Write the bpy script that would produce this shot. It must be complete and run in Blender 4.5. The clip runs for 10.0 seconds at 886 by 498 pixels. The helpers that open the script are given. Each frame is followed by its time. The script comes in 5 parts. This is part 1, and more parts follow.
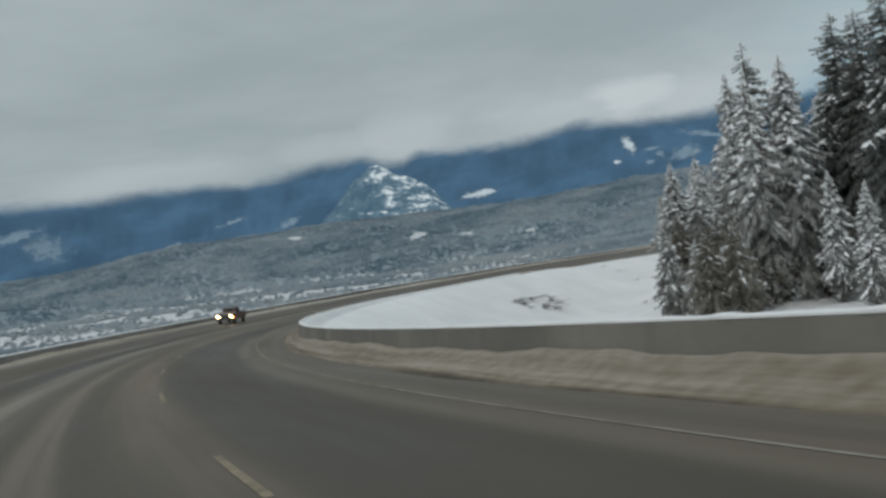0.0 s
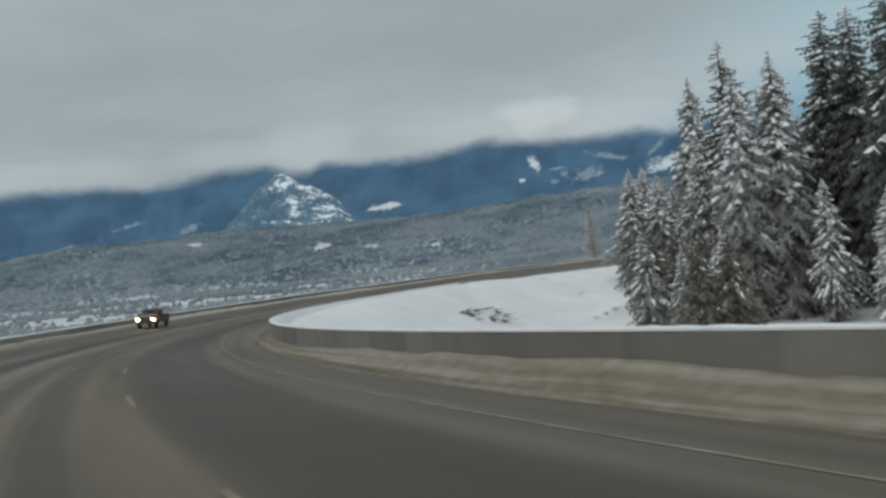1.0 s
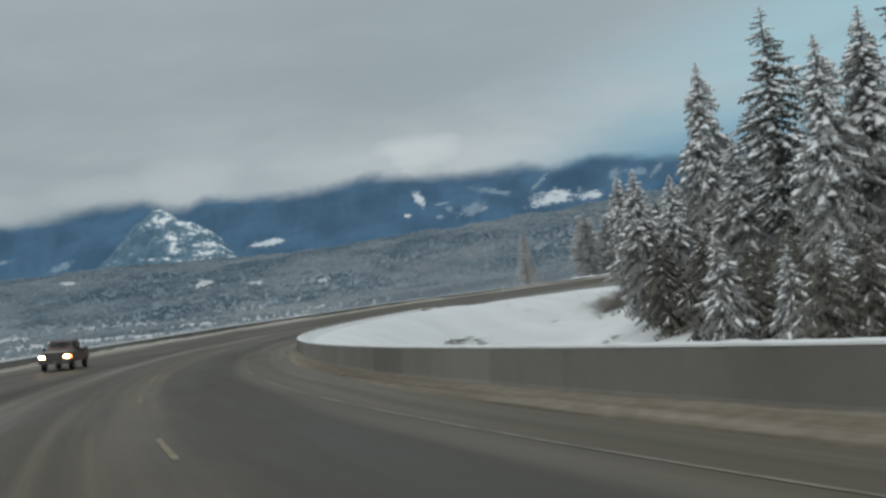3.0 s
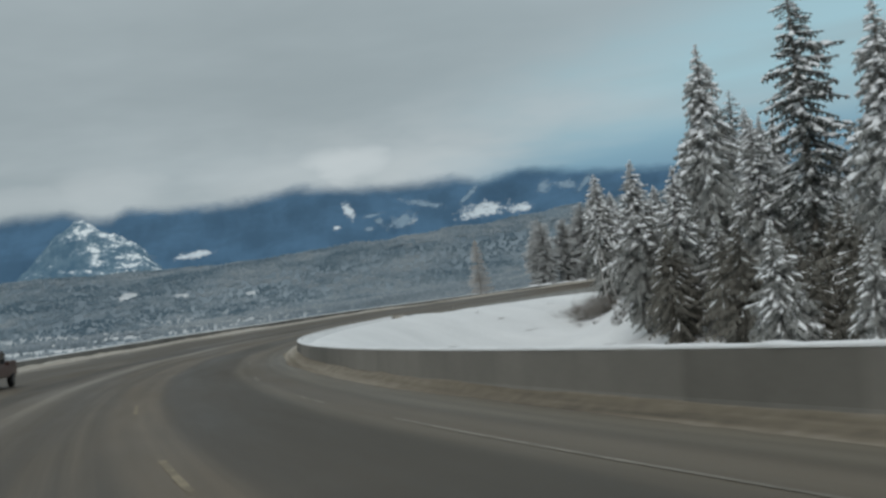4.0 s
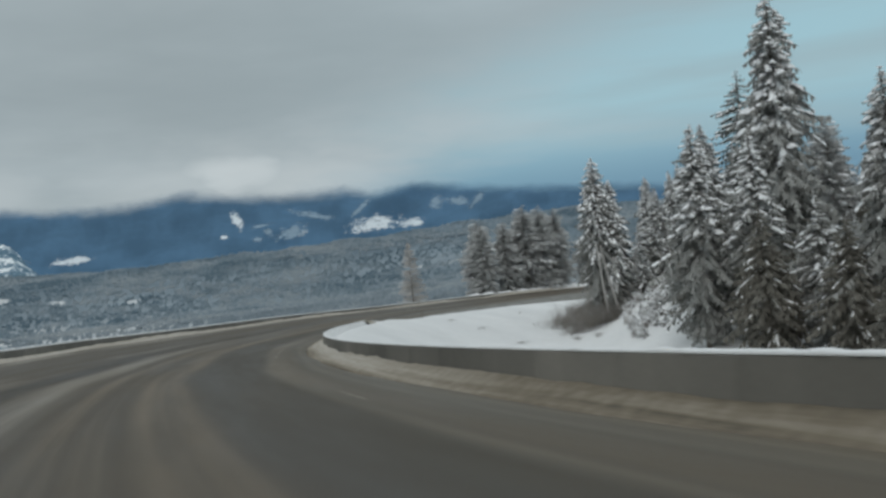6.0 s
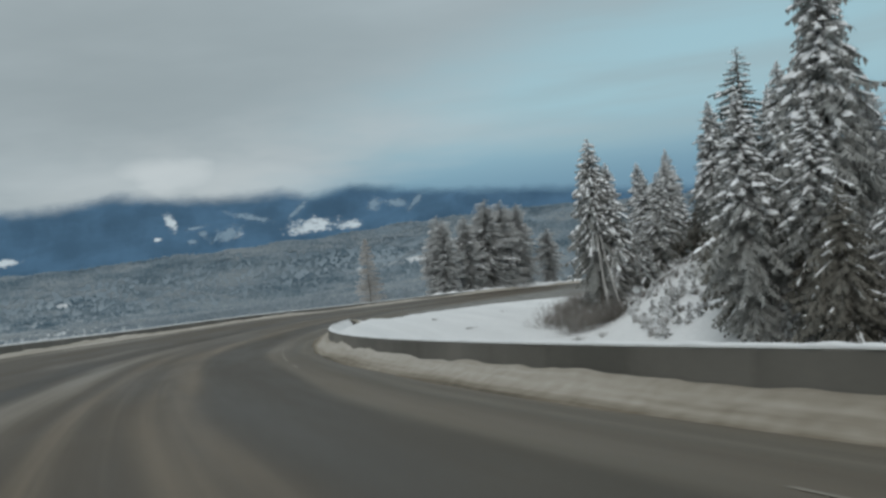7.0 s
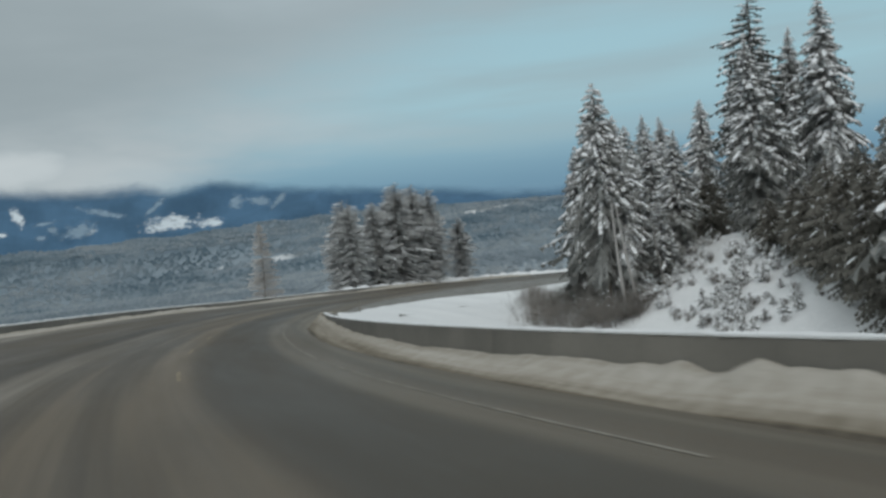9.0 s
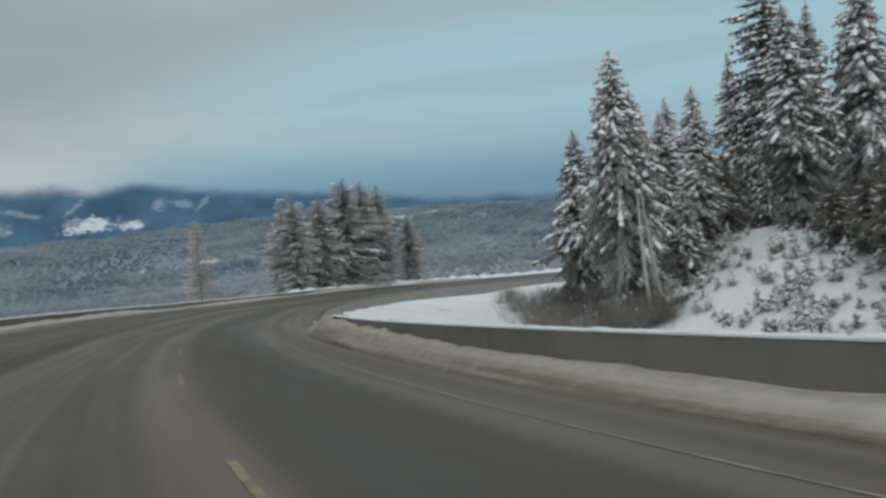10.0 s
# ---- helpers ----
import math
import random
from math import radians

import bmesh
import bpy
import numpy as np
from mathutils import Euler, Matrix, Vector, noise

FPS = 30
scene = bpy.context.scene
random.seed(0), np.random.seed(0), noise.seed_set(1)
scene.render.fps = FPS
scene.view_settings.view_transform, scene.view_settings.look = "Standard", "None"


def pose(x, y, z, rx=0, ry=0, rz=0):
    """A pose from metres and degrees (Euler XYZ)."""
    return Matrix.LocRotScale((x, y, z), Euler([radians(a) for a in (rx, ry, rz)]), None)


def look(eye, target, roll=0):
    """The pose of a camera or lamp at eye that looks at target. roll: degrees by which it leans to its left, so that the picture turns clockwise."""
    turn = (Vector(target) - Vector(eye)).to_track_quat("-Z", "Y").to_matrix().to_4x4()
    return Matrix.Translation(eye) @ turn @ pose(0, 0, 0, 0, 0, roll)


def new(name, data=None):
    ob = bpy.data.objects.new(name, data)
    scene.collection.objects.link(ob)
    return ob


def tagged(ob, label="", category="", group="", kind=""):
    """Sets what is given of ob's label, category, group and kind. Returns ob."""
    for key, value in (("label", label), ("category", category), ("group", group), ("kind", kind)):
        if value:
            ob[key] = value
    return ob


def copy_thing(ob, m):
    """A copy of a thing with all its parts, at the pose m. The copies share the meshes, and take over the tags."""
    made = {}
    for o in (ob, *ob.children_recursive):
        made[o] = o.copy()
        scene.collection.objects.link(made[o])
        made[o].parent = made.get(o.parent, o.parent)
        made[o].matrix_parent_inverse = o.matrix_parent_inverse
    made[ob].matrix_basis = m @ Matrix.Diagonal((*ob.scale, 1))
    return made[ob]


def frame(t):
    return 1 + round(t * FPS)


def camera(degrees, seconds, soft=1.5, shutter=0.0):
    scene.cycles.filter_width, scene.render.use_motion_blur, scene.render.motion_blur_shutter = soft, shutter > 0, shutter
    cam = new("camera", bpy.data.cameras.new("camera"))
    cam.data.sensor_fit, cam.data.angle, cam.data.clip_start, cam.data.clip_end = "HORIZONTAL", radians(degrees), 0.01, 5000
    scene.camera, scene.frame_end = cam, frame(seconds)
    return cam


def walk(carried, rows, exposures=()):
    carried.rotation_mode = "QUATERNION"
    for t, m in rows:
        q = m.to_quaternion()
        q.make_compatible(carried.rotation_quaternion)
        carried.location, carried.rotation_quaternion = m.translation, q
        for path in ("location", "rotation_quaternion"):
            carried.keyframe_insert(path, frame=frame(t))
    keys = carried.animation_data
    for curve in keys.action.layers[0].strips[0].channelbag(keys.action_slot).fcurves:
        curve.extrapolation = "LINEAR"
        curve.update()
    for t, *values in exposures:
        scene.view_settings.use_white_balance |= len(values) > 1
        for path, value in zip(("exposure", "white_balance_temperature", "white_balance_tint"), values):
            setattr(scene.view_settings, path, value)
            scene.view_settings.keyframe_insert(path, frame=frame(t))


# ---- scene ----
cam = camera(47.33, 10.0, soft=2.8, shutter=0.4)
PATH = [
    (0, (0.000, 0.000, 1.400), (7.924, 18.362, 1.185), -8.76),
    (0.5, (0.155, 7.866, 1.051), (9.184, 25.703, 0.507), -9.95),
    (1, (0.587, 15.719, 0.708), (10.264, 33.221, 0.503), -6.80),
    (1.5, (1.294, 23.552, 0.368), (11.597, 40.693, 0.241), -7.49),
    (2, (2.276, 31.353, 0.029), (13.175, 48.123, 0.007), -7.86),
    (2.5, (3.534, 39.113, -0.309), (14.760, 55.665, -0.180), -7.45),
    (4, (8.955, 62.047, -1.284), (21.788, 77.385, -0.990), -7.34),
    (4.5, (11.309, 69.542, -1.596), (24.588, 84.494, -1.260), -6.95),
    (5, (13.934, 76.945, -1.909), (27.760, 91.392, -1.532), -6.22),
    (5.5, (16.828, 84.246, -2.221), (30.930, 98.424, -1.874), -5.51),
    (7, (27.045, 105.454, -3.135), (42.342, 118.336, -2.876), -6.01),
    (7.5, (30.936, 112.270, -3.432), (46.514, 124.812, -3.408), -4.38),
    (8, (35.055, 118.948, -3.728), (51.077, 130.918, -3.766), -4.88),
    (8.5, (39.397, 125.481, -4.024), (55.892, 136.790, -3.923), -5.28),
    (9, (43.957, 131.863, -4.316), (60.856, 142.560, -4.304), -5.43),
    (9.5, (48.729, 138.086, -4.598), (66.059, 148.069, -4.515), -5.68),
    (10, (53.709, 144.142, -4.871), (71.348, 153.569, -4.875), -4.95),
]
walk(cam, [(t, look(eye, target, roll)) for t, eye, target, roll in PATH])

# ---------------------------------------------------------------- sky and light
SUN_AZ, SUN_EL = 235.0, 38.0
world = bpy.data.worlds.new("world")
scene.world = world
world.use_nodes = True
wt = world.node_tree
wt.nodes.clear()


def wn(kind, **values):
    node = wt.nodes.new(kind)
    for key, value in values.items():
        node.inputs[key].default_value = value
    return node


def wmath(op, a, b=None, clamp=False):
    node = wt.nodes.new("ShaderNodeMath")
    node.operation, node.use_clamp = op, clamp
    for i, v in enumerate((a, b)):
        if v is None:
            continue
        if isinstance(v, (int, float)):
            node.inputs[i].default_value = v
        else:
            wt.links.new(v, node.inputs[i])
    return node.outputs[0]


def wsmooth(value, low, high, to_low=0.0, to_high=1.0):
    node = wt.nodes.new("ShaderNodeMapRange")
    node.interpolation_type = "SMOOTHSTEP"
    wt.links.new(value, node.inputs[0])
    for i, v in enumerate((low, high, to_low, to_high)):
        node.inputs[i + 1].default_value = v
    return node.outputs[0]


def wmix(factor, a, b):
    node = wt.nodes.new("ShaderNodeMix")
    node.data_type = "RGBA"
    for sock, v in ((node.inputs[0], factor), (node.inputs[6], a), (node.inputs[7], b)):
        if isinstance(v, (int, float, tuple)):
            sock.default_value = v
        else:
            wt.links.new(v, sock)
    return node.outputs[2]


coord = wt.nodes.new("ShaderNodeTexCoord")
split = wt.nodes.new("ShaderNodeSeparateXYZ")
wt.links.new(coord.outputs["Generated"], split.inputs[0])
dx, dy, dz = split.outputs
# the way towards the clearer part of the sky, east of the valley
east = wmath("ADD", wmath("MULTIPLY", dx, math.sin(radians(85))), wmath("MULTIPLY", dy, math.cos(radians(85))))
# a flat deck of cloud: the direction is spread over a plane high above
high = wmath("ADD", wmath("ABSOLUTE", dz), 0.09)
flat = wt.nodes.new("ShaderNodeCombineXYZ")
wt.links.new(wmath("DIVIDE", dx, high), flat.inputs[0])
wt.links.new(wmath("DIVIDE", dy, high), flat.inputs[1])
deck = wn("ShaderNodeTexNoise", Scale=0.55, Detail=5.0, Roughness=0.55)
wt.links.new(flat.outputs[0], deck.inputs["Vector"])
puff = wn("ShaderNodeTexNoise", Scale=5.0, Detail=4.0, Roughness=0.5)
squash = wt.nodes.new("ShaderNodeMapping")
squash.inputs["Scale"].default_value = (1, 1, 2.4)
wt.links.new(coord.outputs["Generated"], squash.inputs[0])
wt.links.new(squash.outputs[0], puff.inputs["Vector"])

grey = wmix(wsmooth(deck.outputs[0], 0.3, 0.72), (0.298, 0.356, 0.38, 1), (0.384, 0.45, 0.477, 1))
bright = wmix(wsmooth(deck.outputs[0], 0.3, 0.72), (0.322, 0.396, 0.428, 1), (0.41, 0.497, 0.538, 1))
grey = wmix(wsmooth(east, 0.55, 0.92), grey, bright)
# paler heaps of cloud where the deck meets the hills: azimuth, height, half width, half height, amount
round_az = wmath("MULTIPLY", wmath("ARCTAN2", dx, dy), 57.296)
round_el = wmath("MULTIPLY", wmath("ARCSINE", dz), 57.296)
billow = wmath("SUBTRACT", puff.outputs[0], 0.5)
curl = wn("ShaderNodeTexNoise", Scale=17.0, Detail=5.0, Roughness=0.55)
wt.links.new(squash.outputs[0], curl.inputs["Vector"])
frayed = wmath("ADD", billow, wmath("MULTIPLY", wmath("SUBTRACT", curl.outputs[0], 0.5), 0.7))
heap_az = wmath("ADD", round_az, wmath("MULTIPLY", frayed, 4.0))
heap_el = wmath("ADD", round_el, wmath("MULTIPLY", frayed, 2.2))
HEAPS = [(35.3, 6.3, 2.2, 0.9, 0.55), (33.5, 5.7, 5.0, 0.9, 0.25), (21.7, 6.0, 2.2, 1.1, 0.24), (18.0, 5.9, 3.0, 0.7, 0.2), (39.5, 5.6, 4.0, 1.0, 0.3), (29.0, 6.0, 2.6, 0.8, 0.12), (8.0, 5.6, 6.0, 0.7, 0.15), (41.7, 5.1, 1.8, 0.6, 0.2)]
white_heap = 0.0
for h_az, h_el, h_wide, h_tall, h_much in HEAPS:
    u = wmath("DIVIDE", wmath("SUBTRACT", heap_az, h_az), h_wide)
    v = wmath("DIVIDE", wmath("SUBTRACT", heap_el, h_el), h_tall)
    far_off = wmath("ADD", wmath("MULTIPLY", u, u), wmath("MULTIPLY", v, v))
    white_heap = wmath("MAXIMUM", wsmooth(far_off, 2.6, 0.0, 0.0, h_much), white_heap)
low_edge = wmath("MULTIPLY", wsmooth(dz, 0.055, 0.09), wsmooth(dz, 0.19, 0.10))
grey = wmix(wmath("MULTIPLY", low_edge, wmath("MULTIPLY", wsmooth(frayed, -0.15, 0.3, 0.05, 0.4), wsmooth(east, 0.2, 0.75, 0.25, 1.0))), grey, (0.52, 0.565, 0.58, 1))
sky = wn("ShaderNodeTexSky")
sky.sky_type, sky.sun_disc = "NISHITA", False
sky.sun_elevation, sky.sun_rotation = radians(SUN_EL), radians(SUN_AZ)
dim = wt.nodes.new("ShaderNodeVectorMath")
dim.operation = "SCALE"
dim.inputs["Scale"].default_value = 0.10
wt.links.new(sky.outputs[0], dim.inputs[0])
clear = wmix(wsmooth(dz, 0.04, 0.15), (0.087, 0.218, 0.345, 1), (0.34, 0.545, 0.612, 1))
clear = wmix(0.10, clear, dim.outputs[0])
# long pale streaks of thin cloud over the clearer part
veil = wn("ShaderNodeTexNoise", Scale=2.6, Detail=5.0, Roughness=0.5)
long_way = wt.nodes.new("ShaderNodeMapping")
long_way.inputs["Scale"].default_value = (0.9, 0.9, 9.0)
wt.links.new(coord.outputs["Generated"], long_way.inputs[0])
wt.links.new(long_way.outputs[0], veil.inputs["Vector"])
clear = wmix(wmath("MULTIPLY", wsmooth(veil.outputs[0], 0.40, 0.66, 0.0, 0.8), wsmooth(dz, 0.05, 0.13, 0.2, 1.0)), clear, (0.325, 0.452, 0.50, 1))
thin = wmath("ADD", wsmooth(east, 0.62, 1.0), wmath("MULTIPLY", wmath("SUBTRACT", deck.outputs[0], 0.5), -1.3))
thin = wmath("SUBTRACT", thin, wsmooth(dz, 0.12, 0.30, 0.0, 0.75))
thin = wmath("ADD", thin, wmath("MULTIPLY", wsmooth(dz, 0.125, 0.045), wsmooth(east, 0.66, 0.95, 0.0, 1.0)))
open_sky = wsmooth(thin, 0.05, 0.80, 0.0, 0.96)
visible = wmix(open_sky, grey, clear)
visible = wmix(white_heap, visible, (0.62, 0.675, 0.69, 1))
# thinner, lighter cloud overhead
visible = wmix(wsmooth(dz, 0.25, 0.8), visible, (0.68, 0.76, 0.80, 1))
back = wn("ShaderNodeBackground", Strength=1.0)
wt.links.new(visible, back.inputs[0])
wt.links.new(back.outputs[0], wt.nodes.new("ShaderNodeOutputWorld").inputs[0])

sun = new("sun", bpy.data.lights.new("sun", "SUN"))
sun.data.energy, sun.data.angle, sun.data.color = 0.6, radians(25), (1.0, 0.97, 0.92)
sa, se = radians(SUN_AZ), radians(SUN_EL)
sun.matrix_world = look((math.sin(sa) * math.cos(se) * 80, math.cos(sa) * math.cos(se) * 80, math.sin(se) * 80), (0, 0, 0))


# ---------------------------------------------------------------- materials
def material(name, rough=0.8, metal=0.0, spec=0.3):
    m = bpy.data.materials.new(name)
    m.use_nodes = True
    b = m.node_tree.nodes["Principled BSDF"]
    b.inputs["Roughness"].default_value, b.inputs["Metallic"].default_value = rough, metal
    b.inputs["Specular IOR Level"].default_value = spec
    return m, m.node_tree, b


def link(tree, a, b):
    tree.links.new(a, b)


def noise_tex(tree, scale, detail=4.0, rough=0.55, vector=None):
    n = tree.nodes.new("ShaderNodeTexNoise")
    n.inputs["Scale"].default_value, n.inputs["Detail"].default_value, n.inputs["Roughness"].default_value = scale, detail, rough
    if vector is not None:
        tree.links.new(vector, n.inputs["Vector"])
    return n.outputs[0]


def ramp(tree, value, stops):
    r = tree.nodes.new("ShaderNodeValToRGB")
    els = r.color_ramp.elements
    while len(els) < len(stops):
        els.new(0.5)
    for e, (p, c) in zip(els, stops):
        e.position, e.color = p, (*c, 1) if len(c) == 3 else c
    tree.links.new(value, r.inputs[0])
    return r.outputs[0]


def grey_ramp(tree, value, low, high):
    n = tree.nodes.new("ShaderNodeMapRange")
    n.interpolation_type = "SMOOTHSTEP"
    tree.links.new(value, n.inputs[0])
    n.inputs[1].default_value, n.inputs[2].default_value = low, high
    return n.outputs[0]


def mix(tree, factor, a, b):
    n = tree.nodes.new("ShaderNodeMix")
    n.data_type = "RGBA"
    for sock, v in ((n.inputs[0], factor), (n.inputs[6], a), (n.inputs[7], b)):
        if isinstance(v, (int, float)):
            sock.default_value = v
        elif isinstance(v, tuple):
            sock.default_value = (*v, 1)
        else:
            tree.links.new(v, sock)
    return n.outputs[2]


def calc(tree, op, a, b, clamp=False):
    n = tree.nodes.new("ShaderNodeMath")
    n.operation, n.use_clamp = op, clamp
    for i, v in enumerate((a, b)):
        if isinstance(v, (int, float)):
            n.inputs[i].default_value = v
        else:
            tree.links.new(v, n.inputs[i])
    return n.outputs[0]


def place(tree, scale=(1, 1, 1), uv=False):
    t = tree.nodes.new("ShaderNodeTexCoord")
    m = tree.nodes.new("ShaderNodeMapping")
    m.inputs["Scale"].default_value = scale
    tree.links.new(t.outputs["UV" if uv else "Object"], m.inputs[0])
    return m.outputs[0]


def bump(tree, bsdf, height, strength, distance):
    n = tree.nodes.new("ShaderNodeBump")
    n.inputs["Strength"].default_value, n.inputs["Distance"].default_value = strength, distance
    tree.links.new(height, n.inputs["Height"])
    tree.links.new(n.outputs[0], bsdf.inputs["Normal"])


def simple(name, low, high, scale, rough=0.8, metal=0.0, relief=0.3, depth=0.02, spec=0.3):
    m, t, b = material(name, rough, metal, spec)
    n = noise_tex(t, scale, 5, 0.6, place(t))
    fine = noise_tex(t, scale * 7, 3, 0.6, place(t))
    both = calc(t, "ADD", calc(t, "MULTIPLY", n, 0.65), calc(t, "MULTIPLY", fine, 0.35))
    link(t, mix(t, grey_ramp(t, both, 0.34, 0.66), low, high), b.inputs["Base Color"])
    bump(t, b, both, relief, depth)
    return m


def snow_material(name="snow", woods=False):
    m, t, b = material(name, 0.7, spec=0.25)
    big = noise_tex(t, 0.12, 4, 0.5, place(t))
    small = noise_tex(t, 2.2, 5, 0.6, place(t))
    col = mix(t, grey_ramp(t, calc(t, "ADD", calc(t, "MULTIPLY", big, 0.6), calc(t, "MULTIPLY", small, 0.4)), 0.35, 0.65), (0.69, 0.688, 0.68), (0.78, 0.776, 0.766))
    if woods:
        # brush and undergrowth where the valley woods stand, distance haze put into its blue-grey
        att = t.nodes.new("ShaderNodeAttribute")
        att.attribute_name = "brush"
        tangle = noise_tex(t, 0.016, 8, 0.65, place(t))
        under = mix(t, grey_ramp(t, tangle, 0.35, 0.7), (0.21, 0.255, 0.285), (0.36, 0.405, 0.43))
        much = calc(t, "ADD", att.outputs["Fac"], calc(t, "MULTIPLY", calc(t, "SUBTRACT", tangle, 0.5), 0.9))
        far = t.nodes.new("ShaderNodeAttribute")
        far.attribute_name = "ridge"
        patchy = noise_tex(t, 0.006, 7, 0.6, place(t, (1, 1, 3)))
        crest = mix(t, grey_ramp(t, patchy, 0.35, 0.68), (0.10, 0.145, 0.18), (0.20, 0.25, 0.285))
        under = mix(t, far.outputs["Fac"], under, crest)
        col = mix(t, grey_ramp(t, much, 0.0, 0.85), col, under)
    link(t, col, b.inputs["Base Color"])
    bump(t, b, small, 0.5, 0.12)
    return m


def dirty_snow_material(name, paler, crested=False):
    """Ploughed snow with road sand in it, sandier along the first stretch. UV: metres across and along."""
    m, t, b = material(name, 0.85, spec=0.2)
    along = noise_tex(t, 1.0, 5, 0.6, place(t, (3.2, 0.06, 1), uv=True))
    clod = noise_tex(t, 3.5, 5, 0.65, place(t))
    sep = t.nodes.new("ShaderNodeSeparateXYZ")
    link(t, t.nodes.new("ShaderNodeTexCoord").outputs["UV"], sep.inputs[0])
    crest = calc(t, "SUBTRACT", grey_ramp(t, sep.outputs[0], 6.1, 7.0), calc(t, "MULTIPLY", grey_ramp(t, sep.outputs[1], 158, 182), 0.5)) if crested else 0.6
    clean = calc(t, "MULTIPLY", calc(t, "MULTIPLY", grey_ramp(t, sep.outputs[1], 104, 140), 0.22), crest)
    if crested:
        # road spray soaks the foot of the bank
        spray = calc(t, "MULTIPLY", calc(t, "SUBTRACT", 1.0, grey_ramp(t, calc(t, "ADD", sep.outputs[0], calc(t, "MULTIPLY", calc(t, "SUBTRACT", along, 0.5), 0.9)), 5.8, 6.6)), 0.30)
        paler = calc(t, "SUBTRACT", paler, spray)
        # the middle of the bend has been sanded most
        sanded = calc(t, "SUBTRACT", grey_ramp(t, sep.outputs[1], 44, 62), grey_ramp(t, sep.outputs[1], 100, 124))
        paler = calc(t, "SUBTRACT", paler, calc(t, "MULTIPLY", sanded, 0.09))
    both = calc(t, "ADD", calc(t, "ADD", calc(t, "MULTIPLY", along, 0.55), calc(t, "MULTIPLY", clod, 0.35)), calc(t, "ADD", clean, paler))
    link(t, ramp(t, both, [(0.16, (0.066, 0.055, 0.042)), (0.36, (0.18, 0.15, 0.11)), (0.56, (0.335, 0.298, 0.245)), (0.84, (0.55, 0.512, 0.462))]), b.inputs["Base Color"])
    bump(t, b, clod, 0.55, 0.09)
    return m


